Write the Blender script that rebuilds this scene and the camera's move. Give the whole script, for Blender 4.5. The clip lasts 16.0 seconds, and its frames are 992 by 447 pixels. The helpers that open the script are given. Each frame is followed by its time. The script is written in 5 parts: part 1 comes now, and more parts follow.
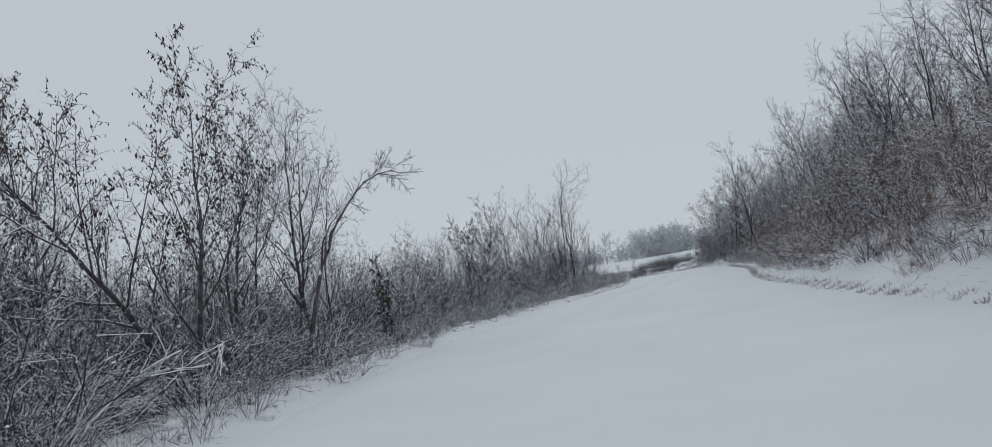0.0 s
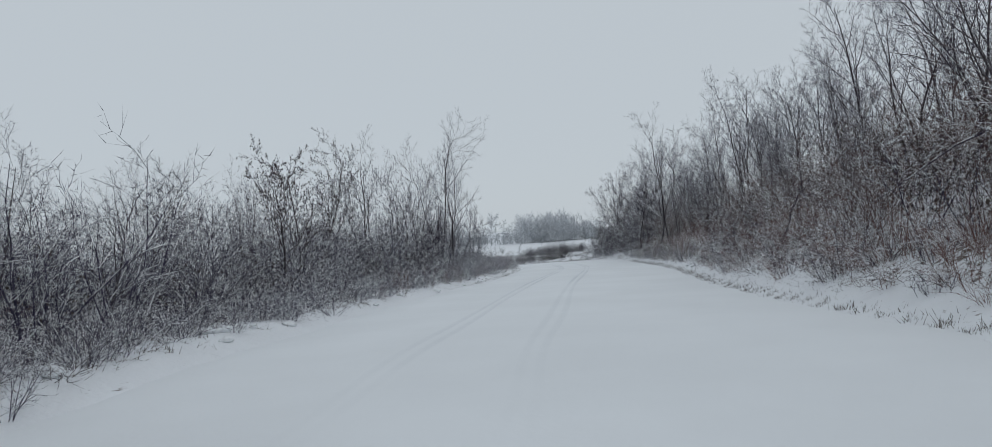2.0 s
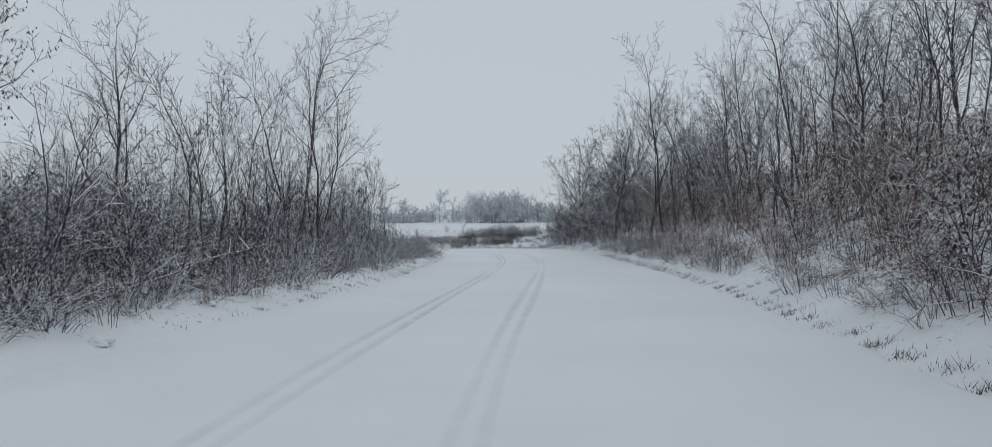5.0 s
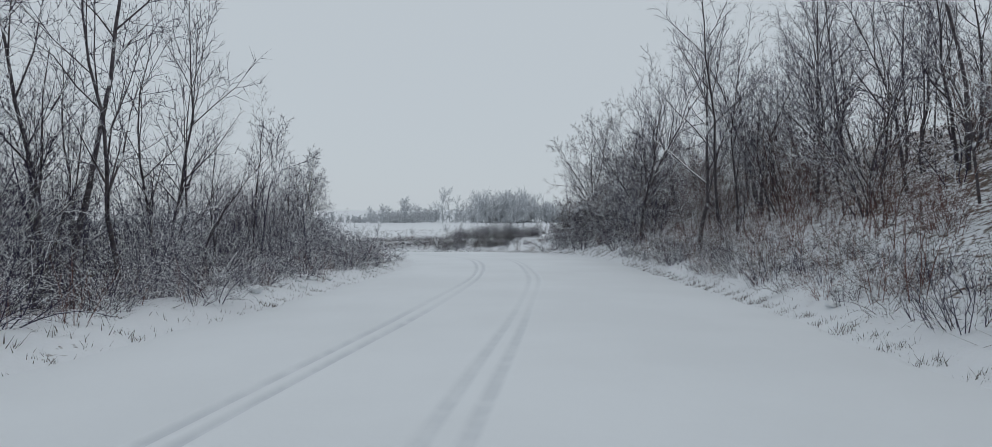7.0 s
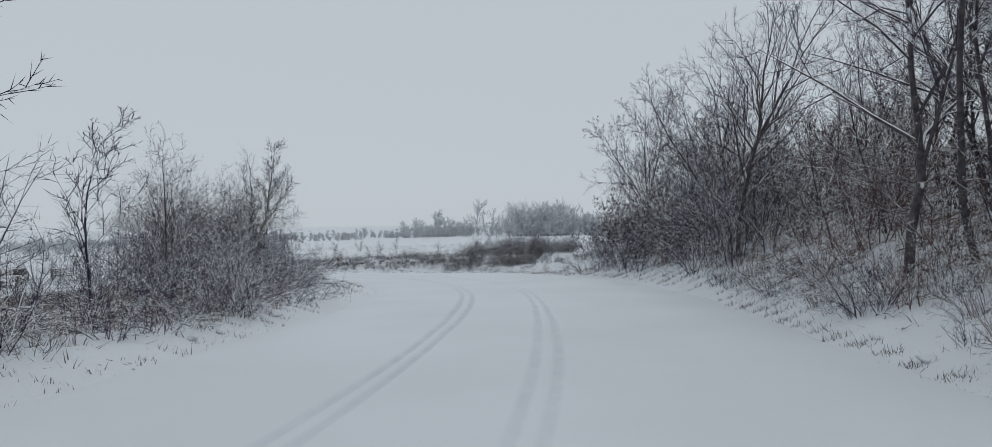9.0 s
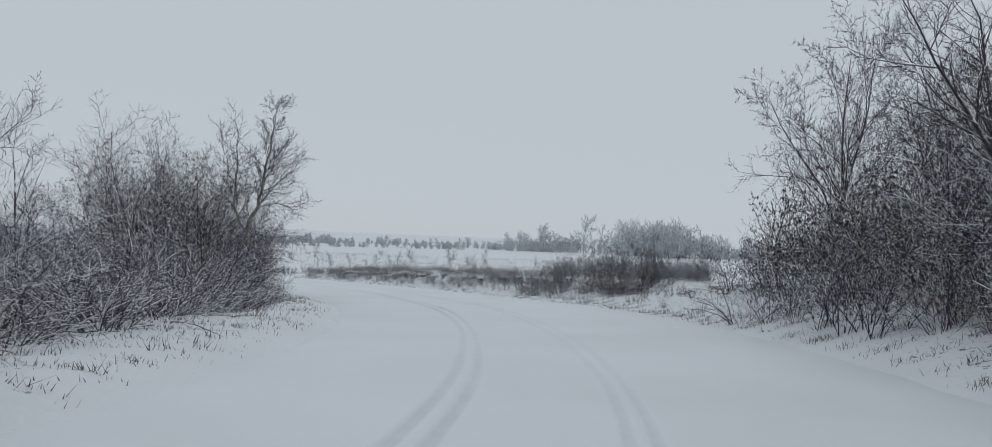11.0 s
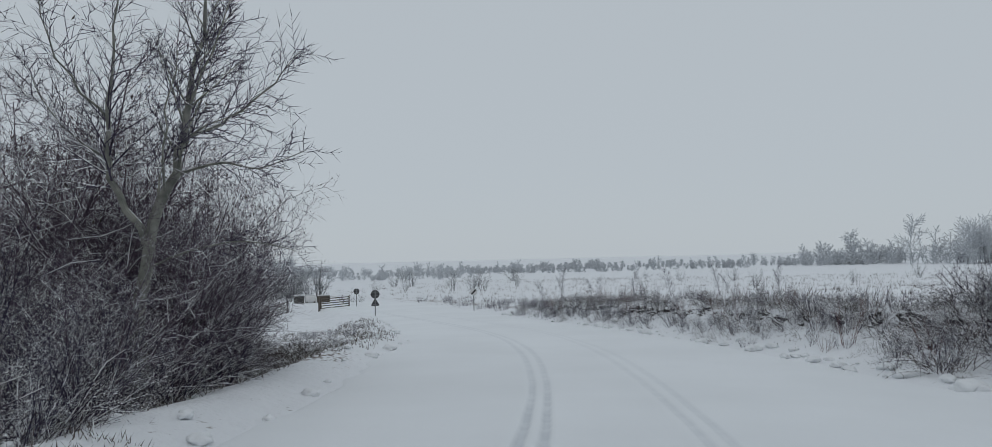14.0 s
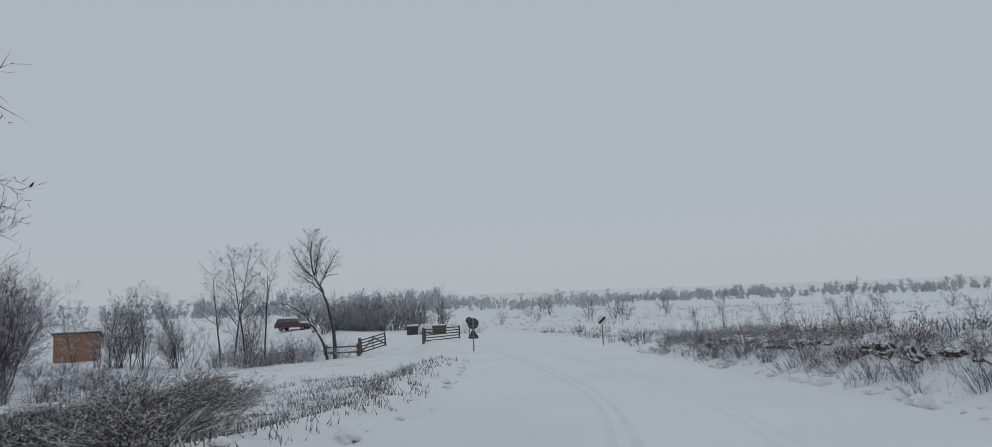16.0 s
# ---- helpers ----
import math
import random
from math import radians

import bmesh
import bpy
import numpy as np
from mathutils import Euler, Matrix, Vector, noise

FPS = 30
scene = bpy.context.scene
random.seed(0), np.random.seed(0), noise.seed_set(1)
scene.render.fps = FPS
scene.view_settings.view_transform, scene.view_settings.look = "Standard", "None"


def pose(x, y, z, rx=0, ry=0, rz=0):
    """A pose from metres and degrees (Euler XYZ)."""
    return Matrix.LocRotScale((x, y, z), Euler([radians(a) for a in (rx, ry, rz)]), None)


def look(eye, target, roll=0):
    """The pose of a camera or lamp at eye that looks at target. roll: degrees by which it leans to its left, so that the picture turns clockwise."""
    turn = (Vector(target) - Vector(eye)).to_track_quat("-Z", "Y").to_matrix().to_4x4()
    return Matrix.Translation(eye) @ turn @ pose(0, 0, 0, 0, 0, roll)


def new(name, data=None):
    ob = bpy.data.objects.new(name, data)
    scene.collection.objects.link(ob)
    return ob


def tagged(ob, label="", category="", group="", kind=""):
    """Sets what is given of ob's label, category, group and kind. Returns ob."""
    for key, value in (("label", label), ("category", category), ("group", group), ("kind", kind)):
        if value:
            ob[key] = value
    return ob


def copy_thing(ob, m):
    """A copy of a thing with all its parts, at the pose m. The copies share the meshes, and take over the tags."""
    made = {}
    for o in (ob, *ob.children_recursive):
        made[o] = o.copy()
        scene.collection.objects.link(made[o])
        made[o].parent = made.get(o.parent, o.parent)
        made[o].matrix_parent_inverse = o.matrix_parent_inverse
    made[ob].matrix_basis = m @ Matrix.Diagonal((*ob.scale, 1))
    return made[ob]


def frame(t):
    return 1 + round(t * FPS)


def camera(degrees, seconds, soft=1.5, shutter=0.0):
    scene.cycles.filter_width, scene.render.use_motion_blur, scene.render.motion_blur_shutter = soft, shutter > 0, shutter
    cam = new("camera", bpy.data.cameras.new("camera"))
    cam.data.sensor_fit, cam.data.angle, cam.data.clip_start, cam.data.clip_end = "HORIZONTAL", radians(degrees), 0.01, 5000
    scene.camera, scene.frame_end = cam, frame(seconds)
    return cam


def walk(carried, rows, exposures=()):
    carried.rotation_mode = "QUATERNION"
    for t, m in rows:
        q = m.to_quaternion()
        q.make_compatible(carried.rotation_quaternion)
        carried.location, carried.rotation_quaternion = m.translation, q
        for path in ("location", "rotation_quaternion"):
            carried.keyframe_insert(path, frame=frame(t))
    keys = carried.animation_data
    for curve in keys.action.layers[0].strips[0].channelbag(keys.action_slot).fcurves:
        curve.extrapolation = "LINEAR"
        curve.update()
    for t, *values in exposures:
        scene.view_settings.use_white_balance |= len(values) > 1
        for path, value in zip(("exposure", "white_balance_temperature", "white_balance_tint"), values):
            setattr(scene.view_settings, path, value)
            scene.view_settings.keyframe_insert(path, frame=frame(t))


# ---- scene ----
cam = camera(74.3, 16.0, 0.4)
SCALE = 1.15  # metres to one unit of the plan below
METRES, EYE, TILT, LEAN, TURN = 90.0 * SCALE, 1.4 * SCALE, 4.0, 10.0, 0.0
ROWS = [
    (0.0, 0.0, 0.0, 0.0, 0.0, 0.0, -0.0),
    (0.5, 0.0021, 0.0317, -0.0026, -3.05, 0.27, -2.6),
    (1.0, 0.006, 0.0626, -0.0048, -6.71, 0.76, -3.74),
    (1.5, 0.0112, 0.0933, -0.0069, -8.65, 0.45, -5.27),
    (2.0, 0.0175, 0.1238, -0.009, -9.73, -1.48, -6.44),
    (2.5, 0.0255, 0.1534, -0.0104, -10.4, -2.71, -8.08),
    (3.0, 0.0338, 0.1831, -0.0117, -11.15, -2.75, -9.45),
    (3.5, 0.0426, 0.2118, -0.0128, -11.83, -2.85, -8.82),
    (4.0, 0.0519, 0.2407, -0.0138, -12.92, -2.83, -8.9),
    (6.5, 0.1032, 0.3823, -0.021, -13.56, -2.73, -11.01),
    (7.0, 0.1143, 0.4127, -0.0222, -12.94, -2.81, -10.48),
    (7.5, 0.1246, 0.4431, -0.0234, -11.71, -2.56, -10.55),
    (8.0, 0.1352, 0.4735, -0.0246, -11.39, -2.1, -10.28),
    (10.5, 0.1804, 0.6358, -0.034, -2.7, -2.93, -10.9),
    (11.0, 0.1858, 0.6674, -0.0361, 0.45, -2.73, -12.28),
    (11.5, 0.1898, 0.6992, -0.0385, 4.02, -2.47, -12.07),
    (12.0, 0.1924, 0.7306, -0.0415, 7.77, -3.09, -11.84),
    (12.5, 0.1928, 0.762, -0.0447, 11.54, -3.92, -11.38),
    (13.0, 0.1916, 0.7935, -0.0481, 15.15, -4.21, -10.65),
    (13.5, 0.1886, 0.8243, -0.0522, 19.02, -4.84, -8.93),
    (14.0, 0.1833, 0.8549, -0.0564, 24.23, -4.49, -6.24),
    (14.5, 0.1768, 0.8831, -0.0612, 28.24, -4.13, -4.76),
    (15.0, 0.1692, 0.9098, -0.066, 31.61, -2.98, -4.31),
    (15.5, 0.1602, 0.9357, -0.071, 34.09, -3.09, -3.73),
    (16.0, 0.149, 0.9619, -0.0766, 37.12, -3.02, -3.54),
]
walk(cam, [(t, pose(0, 0, EYE, TILT, LEAN, TURN) @ pose(METRES * x, METRES * y, METRES * z, 90 + pitch, roll, yaw)) for t, x, y, z, yaw, pitch, roll in ROWS],
     exposures=[(0, 0.07), (10.5, 0.05), (12.5, -0.05), (14.0, -0.08), (16.0, -0.18)])


# ---- world and light: flat overcast winter daylight ----
world = bpy.data.worlds.new("overcast_sky")
scene.world = world
world.use_nodes = True
wn, wk = world.node_tree.nodes, world.node_tree.links
bg = wn["Background"]
sky = wn.new("ShaderNodeTexSky")
sky.sky_type, sky.sun_disc = "NISHITA", False
sky.sun_elevation, sky.sun_rotation = radians(32), radians(150)
cloud = wn.new("ShaderNodeMixRGB")
cloud.inputs[0].default_value = 0.97
cloud.inputs[2].default_value = (4.85, 5.35, 5.78, 1)
wk.new(sky.outputs[0], cloud.inputs[1])
wk.new(cloud.outputs[0], bg.inputs[0])
bg.inputs[1].default_value = 0.1
sun = new("sun", bpy.data.lights.new("sun", "SUN"))
sun.data.energy, sun.data.angle, sun.data.color = 0.25, radians(40), (1.0, 0.97, 0.93)
sun.matrix_world = look((0, 0, 60), (-14, 24, 10))


# ---- materials ----
def material(name, rough=0.8):
    m = bpy.data.materials.new(name)
    m.use_nodes = True
    n, l = m.node_tree.nodes, m.node_tree.links
    b = n["Principled BSDF"]
    b.inputs["Roughness"].default_value = rough
    b.inputs["Specular IOR Level"].default_value = 0.25
    return m, n, l, b


def noise_node(n, l, scale, detail=4.0, coords="Object"):
    tc = n.new("ShaderNodeTexCoord")
    t = n.new("ShaderNodeTexNoise")
    t.inputs["Scale"].default_value, t.inputs["Detail"].default_value = scale, detail
    l.new(tc.outputs[coords], t.inputs["Vector"])
    return t


def ramp(n, l, src, stops):
    r = n.new("ShaderNodeValToRGB")
    e = r.color_ramp.elements
    e[0].position, e[0].color = stops[0][0], (*stops[0][1], 1)
    e[1].position, e[1].color = stops[-1][0], (*stops[-1][1], 1)
    for p, c in stops[1:-1]:
        k = e.new(p)
        k.color = (*c, 1)
    l.new(src, r.inputs[0])
    return r


def math_node(n, l, op, a, b=None):
    k = n.new("ShaderNodeMath")
    k.operation, k.use_clamp = op, False
    for i, v in enumerate((a, b)):
        if v is None:
            continue
        if isinstance(v, (int, float)):
            k.inputs[i].default_value = v
        else:
            l.new(v, k.inputs[i])
    return k.outputs[0]


def mix(n, l, fac, a, b):
    k = n.new("ShaderNodeMixRGB")
    for i, v in enumerate((fac, a, b)):
        if isinstance(v, (int, float)):
            k.inputs[i].default_value = v
        elif isinstance(v, tuple):
            k.inputs[i].default_value = (*v, 1)
        else:
            l.new(v, k.inputs[i])
    return k.outputs[0]


def bump(n, l, b, height, strength, dist=0.02):
    k = n.new("ShaderNodeBump")
    k.inputs["Strength"].default_value, k.inputs["Distance"].default_value = strength, dist
    l.new(height, k.inputs["Height"])
    l.new(k.outputs[0], b.inputs["Normal"])


SNOW = (0.80, 0.82, 0.84)


def snow_material(name, tone, litter, pressed_shade=False):
    m, n, l, b = material(name, 0.65)
    big, fine = noise_node(n, l, 0.35, 5), noise_node(n, l, 14, 6)
    col = ramp(n, l, big.outputs[0], [(0.35, tuple(c * 0.95 for c in tone)), (0.65, tone)]).outputs[0]
    if litter:
        at = n.new("ShaderNodeAttribute")
        at.attribute_name = "litter"
        speck, patch = noise_node(n, l, 9, 8), noise_node(n, l, 1.3, 5)
        sum_ = math_node(n, l, "ADD", math_node(n, l, "MULTIPLY", speck.outputs[0], 0.6), math_node(n, l, "MULTIPLY", patch.outputs[0], 0.4))
        bare = math_node(n, l, "ADD", sum_, math_node(n, l, "SUBTRACT", math_node(n, l, "MULTIPLY", at.outputs["Fac"], 0.19), 0.07))
        fac = ramp(n, l, bare, [(0.56, (0, 0, 0)), (0.64, (1, 1, 1))]).outputs[0]
        tint = ramp(n, l, fine.outputs[0], [(0.3, (0.05, 0.036, 0.03)), (0.55, (0.125, 0.085, 0.066)), (0.75, (0.25, 0.19, 0.155))]).outputs[0]
        col = mix(n, l, fac, col, tint)
    if pressed_shade:
        # grey of wheel-compacted snow and painted-in groove shade, the deeper the more
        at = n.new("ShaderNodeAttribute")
        at.attribute_name = "pressed_shade"
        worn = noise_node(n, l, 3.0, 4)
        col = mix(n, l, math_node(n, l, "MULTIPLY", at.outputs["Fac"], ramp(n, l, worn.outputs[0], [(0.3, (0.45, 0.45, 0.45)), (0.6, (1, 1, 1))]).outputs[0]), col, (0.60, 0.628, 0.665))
    l.new(col, b.inputs["Base Color"])
    h = math_node(n, l, "ADD", math_node(n, l, "MULTIPLY", big.outputs[0], 2.0), fine.outputs[0])
    if litter:
        lump = noise_node(n, l, 2.6, 5)
        h = math_node(n, l, "ADD", h, math_node(n, l, "MULTIPLY", lump.outputs[0], 3.0))
    bump(n, l, b, h, 0.5 if litter else 0.12, 0.05 if litter else 0.03)
    return m


def bark_material(name, dark, light, snow=0.5, scale=8.0):
    """Bark with snow lying on what faces up."""
    m, n, l, b = material(name, 0.9)
    grain = noise_node(n, l, scale, 5)
    bark = ramp(n, l, grain.outputs[0], [(0.3, dark), (0.7, light)]).outputs[0]
    if snow > 0:
        geo = n.new("ShaderNodeNewGeometry")
        xyz = n.new("ShaderNodeSeparateXYZ")
        l.new(geo.outputs["Normal"], xyz.inputs[0])
        patch = noise_node(n, l, 3.4, 3)
        v = math_node(n, l, "ADD", xyz.outputs[2], math_node(n, l, "MULTIPLY", patch.outputs[0], 2.6))
        edge = 2.55 - snow
        fac = ramp(n, l, math_node(n, l, "MULTIPLY", v, 0.5), [(edge / 2 - 0.05, (0, 0, 0)), (edge / 2 + 0.05, (1, 1, 1))]).outputs[0]
        col = mix(n, l, fac, bark, SNOW)
    else:
        col = bark
    l.new(col, b.inputs["Base Color"])
    bump(n, l, b, grain.outputs[0], 0.4, 0.01)
    return m


M_GROUND = snow_material("snowy_ground", (0.80, 0.82, 0.85), True)
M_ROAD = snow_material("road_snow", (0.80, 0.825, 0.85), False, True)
M_BARK = bark_material("dark_bark", (0.045, 0.040, 0.046), (0.13, 0.115, 0.122), 0.7)
M_TWIG = bark_material("twig_bark", (0.036, 0.031, 0.048), (0.107, 0.092, 0.134), 0.9)
M_BRUSH = bark_material("brush_bark", (0.022, 0.019, 0.036), (0.080, 0.070, 0.113), 0.84)
M_HILL = bark_material("hillside_brush_bark", (0.056, 0.036, 0.036), (0.17, 0.110, 0.103), 0.8)
M_BUD = bark_material("reddish_twig_bark", (0.052, 0.040, 0.054), (0.155, 0.118, 0.152), 0.68)
M_CANE = bark_material("cane_bark", (0.031, 0.026, 0.039), (0.094, 0.077, 0.106), 0.75)
M_RED = bark_material("brown_cane_bark", (0.085, 0.044, 0.04), (0.23, 0.125, 0.108), 0.55)
M_DARK = bark_material("bramble_bark", (0.031, 0.024, 0.023), (0.08, 0.060, 0.055), 0.36)
M_DRY = bark_material("dead_stalk", (0.036, 0.030, 0.031), (0.115, 0.093, 0.09), 0.95)
M_PALE = bark_material("pale_bark", (0.13, 0.135, 0.12), (0.30, 0.30, 0.27), 0.40, 5)
# lighter grey: some middle-distance haze mixed into the bark colour
M_MID = bark_material("hazed_mid_bark", (0.085, 0.09, 0.10), (0.18, 0.185, 0.195), 0.85)
# haze of the far distance is put into this pale bark colour
M_FAR = bark_material("hazed_far_bark", (0.45, 0.47, 0.495), (0.61, 0.63, 0.66), 0.7, 1)
M_LEAF = bark_material("dry_leaf", (0.034, 0.030, 0.031), (0.105, 0.082, 0.07), 0.5)
M_GRASS = bark_material("dry_grass", (0.065, 0.056, 0.052), (0.19, 0.16, 0.14), 0.95, 20)
M_STEEL = bark_material("galvanised_steel", (0.16, 0.165, 0.17), (0.24, 0.245, 0.25), 0.0, 12)
M_SIGN_BACK = bark_material("sign_back", (0.055, 0.057, 0.06), (0.10, 0.10, 0.105), 0.0, 6)
M_SIGN_WHITE = bark_material("sign_white", (0.55, 0.55, 0.55), (0.72, 0.72, 0.72), 0.0, 5)
M_SIGN_BLACK = bark_material("sign_black", (0.02, 0.02, 0.02), (0.035, 0.035, 0.035), 0.0, 5)
M_WOOD = bark_material("weathered_wood", (0.07, 0.06, 0.055), (0.17, 0.15, 0.13), 0.45, 14)
M_RUST = bark_material("rust_red_board", (0.27, 0.14, 0.10), (0.40, 0.225, 0.16), 0.2, 5)
M_SOIL = bark_material("dark_soil", (0.020, 0.018, 0.018), (0.066, 0.057, 0.054), 0.8, 6)
M_CAP = snow_material("snow_cap", (0.80, 0.82, 0.84), False)
M_CAR = bark_material("maroon_paint", (0.11, 0.055, 0.058), (0.17, 0.095, 0.098), 0.3, 3)
M_GLASS = bark_material("frosted_window", (0.10, 0.11, 0.12), (0.22, 0.23, 0.25), 0.0, 3)
M_RUBBER = bark_material("tyre_rubber", (0.015, 0.015, 0.016), (0.03, 0.03, 0.03), 0.0, 9)
M_CLOTH = bark_material("dark_sheet_metal", (0.045, 0.045, 0.045), (0.09, 0.085, 0.08), 0.0, 4)


# ---- the road's line and the lie of the land ----
LINE = [(-2.5, -40), (-0.6, -20), (0.4, -5), (1.7, 10), (4.0, 22), (6.6, 31), (10.6, 42), (12.9, 49), (15.2, 57), (17.2, 64), (18.0, 69.5),
        (17.9, 75), (16.6, 82), (13.4, 90), (9.5, 97), (5.3, 102), (-0.7, 109.5), (-7, 117), (-11, 121.5), (-18, 127.5), (-30, 134), (-50, 141), (-80, 148)]


def spline(points, step):
    """Smooth curve through the points, as an array."""
    p = np.array(points, float)
    out = []
    for i in range(len(p) - 1):
        a, b, c, d = p[max(i - 1, 0)], p[i], p[i + 1], p[min(i + 2, len(p) - 1)]
        k = max(2, int(np.linalg.norm(c - b) / step))
        for u in np.arange(k) / k:
            out.append(0.5 * (2 * b + (c - a) * u + (2 * a - 5 * b + 4 * c - d) * u * u + (3 * b - a - 3 * c + d) * u ** 3))
    out.append(p[-1])
    return np.array(out)


CURVE = spline(LINE, 0.7)
TANGENT = np.gradient(CURVE, axis=0)
TANGENT /= np.linalg.norm(TANGENT, axis=1)[:, None]


def smooth(x, a, b):
    u = np.clip((np.asarray(x, float) - a) / (b - a), 0, 1)
    return u * u * (3 - 2 * u)


def road_height(y):
    return np.interp(y, [-40, 0, 20, 40, 60, 70, 80, 87, 100, 118, 130, 150], [0.6, 0, -0.52, -1.25, -2.02, -2.3, -2.72, -3.15, -3.82, -4.75, -5.1, -5.3])


def half_left(y):
    return np.interp(y, [-40, 15, 25, 42, 66, 76, 84, 94, 99, 106, 150], [5.4, 5.2, 4.6, 4.0, 4.1, 4.7, 5.3, 5.3, 4.2, 3.7, 3.7])


def half_right(y):
    return np.interp(y, [-40, 60, 70, 78, 84, 90, 96, 104, 115, 150], [5.05, 4.95, 4.5, 4.1, 3.9, 3.5, 3.1, 3.1, 3.5, 3.8])


def lip_off(y):
    """How far from the road's edge the eroded lip of the field bank stands."""
    return np.interp(y, [78, 84, 87, 90, 93, 101, 108, 125], [4.0, 3.7, 3.7, 3.2, 1.85, 1.7, 1.6, 2.0])


def wobble(x, y):
    """Gentle unevenness, without a grid."""
    return (np.sin(x * 1.9 + 1.3 * np.sin(y * 0.7)) + np.sin(y * 2.3 + 1.1 * np.sin(x * 1.1)) + np.sin((x + y) * 0.83 + 2) + 0.7 * np.sin(x * 4.1 - y * 3.7)) / 3.7


def lateral(x, y):
    """Nearest road point: its y, and the distance to the road's line (right is positive)."""
    x, y = np.atleast_1d(np.asarray(x, float)), np.atleast_1d(np.asarray(y, float))
    ny, d = np.empty(len(x)), np.empty(len(x))
    for k in range(0, len(x), 4000):
        px, py = x[k:k + 4000, None], y[k:k + 4000, None]
        i = np.argmin((px - CURVE[:, 0]) ** 2 + (py - CURVE[:, 1]) ** 2, axis=1)
        t = TANGENT[i]
        gx, gy = px[:, 0] - CURVE[i, 0], py[:, 0] - CURVE[i, 1]
        dist = np.hypot(gx, gy)
        ny[k:k + 4000] = CURVE[i, 1]
        d[k:k + 4000] = np.where(gx * t[:, 1] - gy * t[:, 0] > 0, dist, -dist)
    return ny, d


def land(x, y):
    """Height of the ground and how much litter shows through its snow."""
    x, y = np.atleast_1d(np.asarray(x, float)), np.atleast_1d(np.asarray(y, float))
    ny, d = lateral(x, y)
    base = road_height(ny)
    er, el = np.maximum(d - half_right(ny), 0), np.maximum(-d - half_left(ny), 0)
    e = er + el
    plain = -5.0 + 0.25 * np.sin(x * 0.021 + 1) + 0.25 * np.sin(y * 0.017)
    hill = 1 - smooth(ny, 66, 82)
    rise, lip = np.interp(ny, [76, 88, 100, 106, 112, 125], [0.9, 1.1, 0.95, 0.8, 0.35, 0.1]), lip_off(ny)
    zr = base + hill * (0.14 * smooth(er, 0, 0.5) + 0.47 * np.clip(er - 0.4, 0, 9) + 0.28 * np.clip(er - 9.4, 0, 30))
    zr += (1 - hill) * rise * (0.5 * smooth(er, 0.4, lip - 0.1) + 0.4 * smooth(er, lip - 0.15, lip + 0.3) + 0.1 * smooth(er, lip, lip + 3))
    zl = base + 0.22 * smooth(el, 0, 0.9) - (0.42 + 0.2 * smooth(ny, 70, 80)) * smooth(el, 1.8 - 0.8 * smooth(ny, 70, 80), 6.0 - 2.6 * smooth(ny, 70, 80)) - 0.5 * smooth(el, 6, 16)
    side = np.where(d > 0, zr, zl)
    far = np.where(d > 0, smooth(er, 15, 110), smooth(el, 12, 70))
    z = side * (1 - far) + (plain + np.where(d > 0, hill * 9.5, 0)) * far
    r = np.hypot(x, y - 60)
    z = z + 4 * smooth(r, 380, 1100)
    rough = smooth(e, 0.2, 3.0)
    z = z + rough * 0.11 * wobble(x, y) + 0.03 * smooth(e, 0, 0.6) * wobble(x * 2.3 + 1, y * 2.1) + 0.012 * wobble(x * 0.6 + 3, y * 0.5)
    z = np.where(e <= 0, base - 0.05, z - 0.02)
    litter = np.where(d > 0, hill * (0.62 * smooth(er, 0.5, 1.6) + 0.38 * smooth(er, 2.5, 6.0)), smooth(el, 1.6, 3.6) * (1 - smooth(el, 11, 16)) * (1 - 0.75 * smooth(ny, 96, 101))) * (1 - smooth(r, 80, 120)) + (1 - hill) * (0.35 + 0.55 * smooth(wobble(x * 0.7, y * 0.7), 0, 0.5)) * smooth(er, lip - 0.3, lip) * (1 - smooth(er, lip + 1.2, lip + 3))
    # bare earth under the brambles on the inside of the bend
    litter = litter + 1.2 * smooth(-d - 6.4 - 0.4 * (ny - 95), 0, 1) * smooth(ny, 90, 93) * (1 - smooth(el, 11, 15)) * (d < 0)
    return z, litter


def height(x, y):
    return float(land(x, y)[0][0])


def mesh_from(name, verts, faces, mats, smooth_shade=False):
    me = bpy.data.meshes.new(name)
    me.from_pydata(verts, [], faces)
    for m in mats:
        me.materials.append(m)
    if smooth_shade:
        me.polygons.foreach_set("use_smooth", [True] * len(me.polygons))
    me.update()
    return me


def spaced(lo, hi, step, reach):
    inner = list(np.arange(lo, hi + step / 2, step))
    out, s, v = [], step, inner[-1]
    while v < reach:
        s *= 1.16
        v += s
        out.append(v)
    low, s, v = [], step, inner[0]
    while v > -reach:
        s *= 1.16
        v -= s
        low.append(v)
    return np.array(low[::-1] + inner + out)


def build_ground():
    gx, gy = spaced(-24, 42, 0.6, 1600), spaced(-10, 130, 0.6, 1600)
    X, Y = np.meshgrid(gx, gy)
    z, lit = land(X.ravel(), Y.ravel())
    verts = np.column_stack((X.ravel(), Y.ravel(), z))
    nx, ny = len(gx), len(gy)
    i = (np.arange(ny - 1)[:, None] * nx + np.arange(nx - 1)[None]).ravel()
    faces = np.column_stack((i, i + 1, i + 1 + nx, i + nx))
    me = mesh_from("ground", verts.tolist(), faces.tolist(), [M_GROUND], True)
    at = me.attributes.new("litter", "FLOAT", "POINT")
    at.data.foreach_set("value", lit)
    tagged(new("ground", me), "snow-covered verge, hillside and open fields with dry litter showing through", "ground", kind="structure")


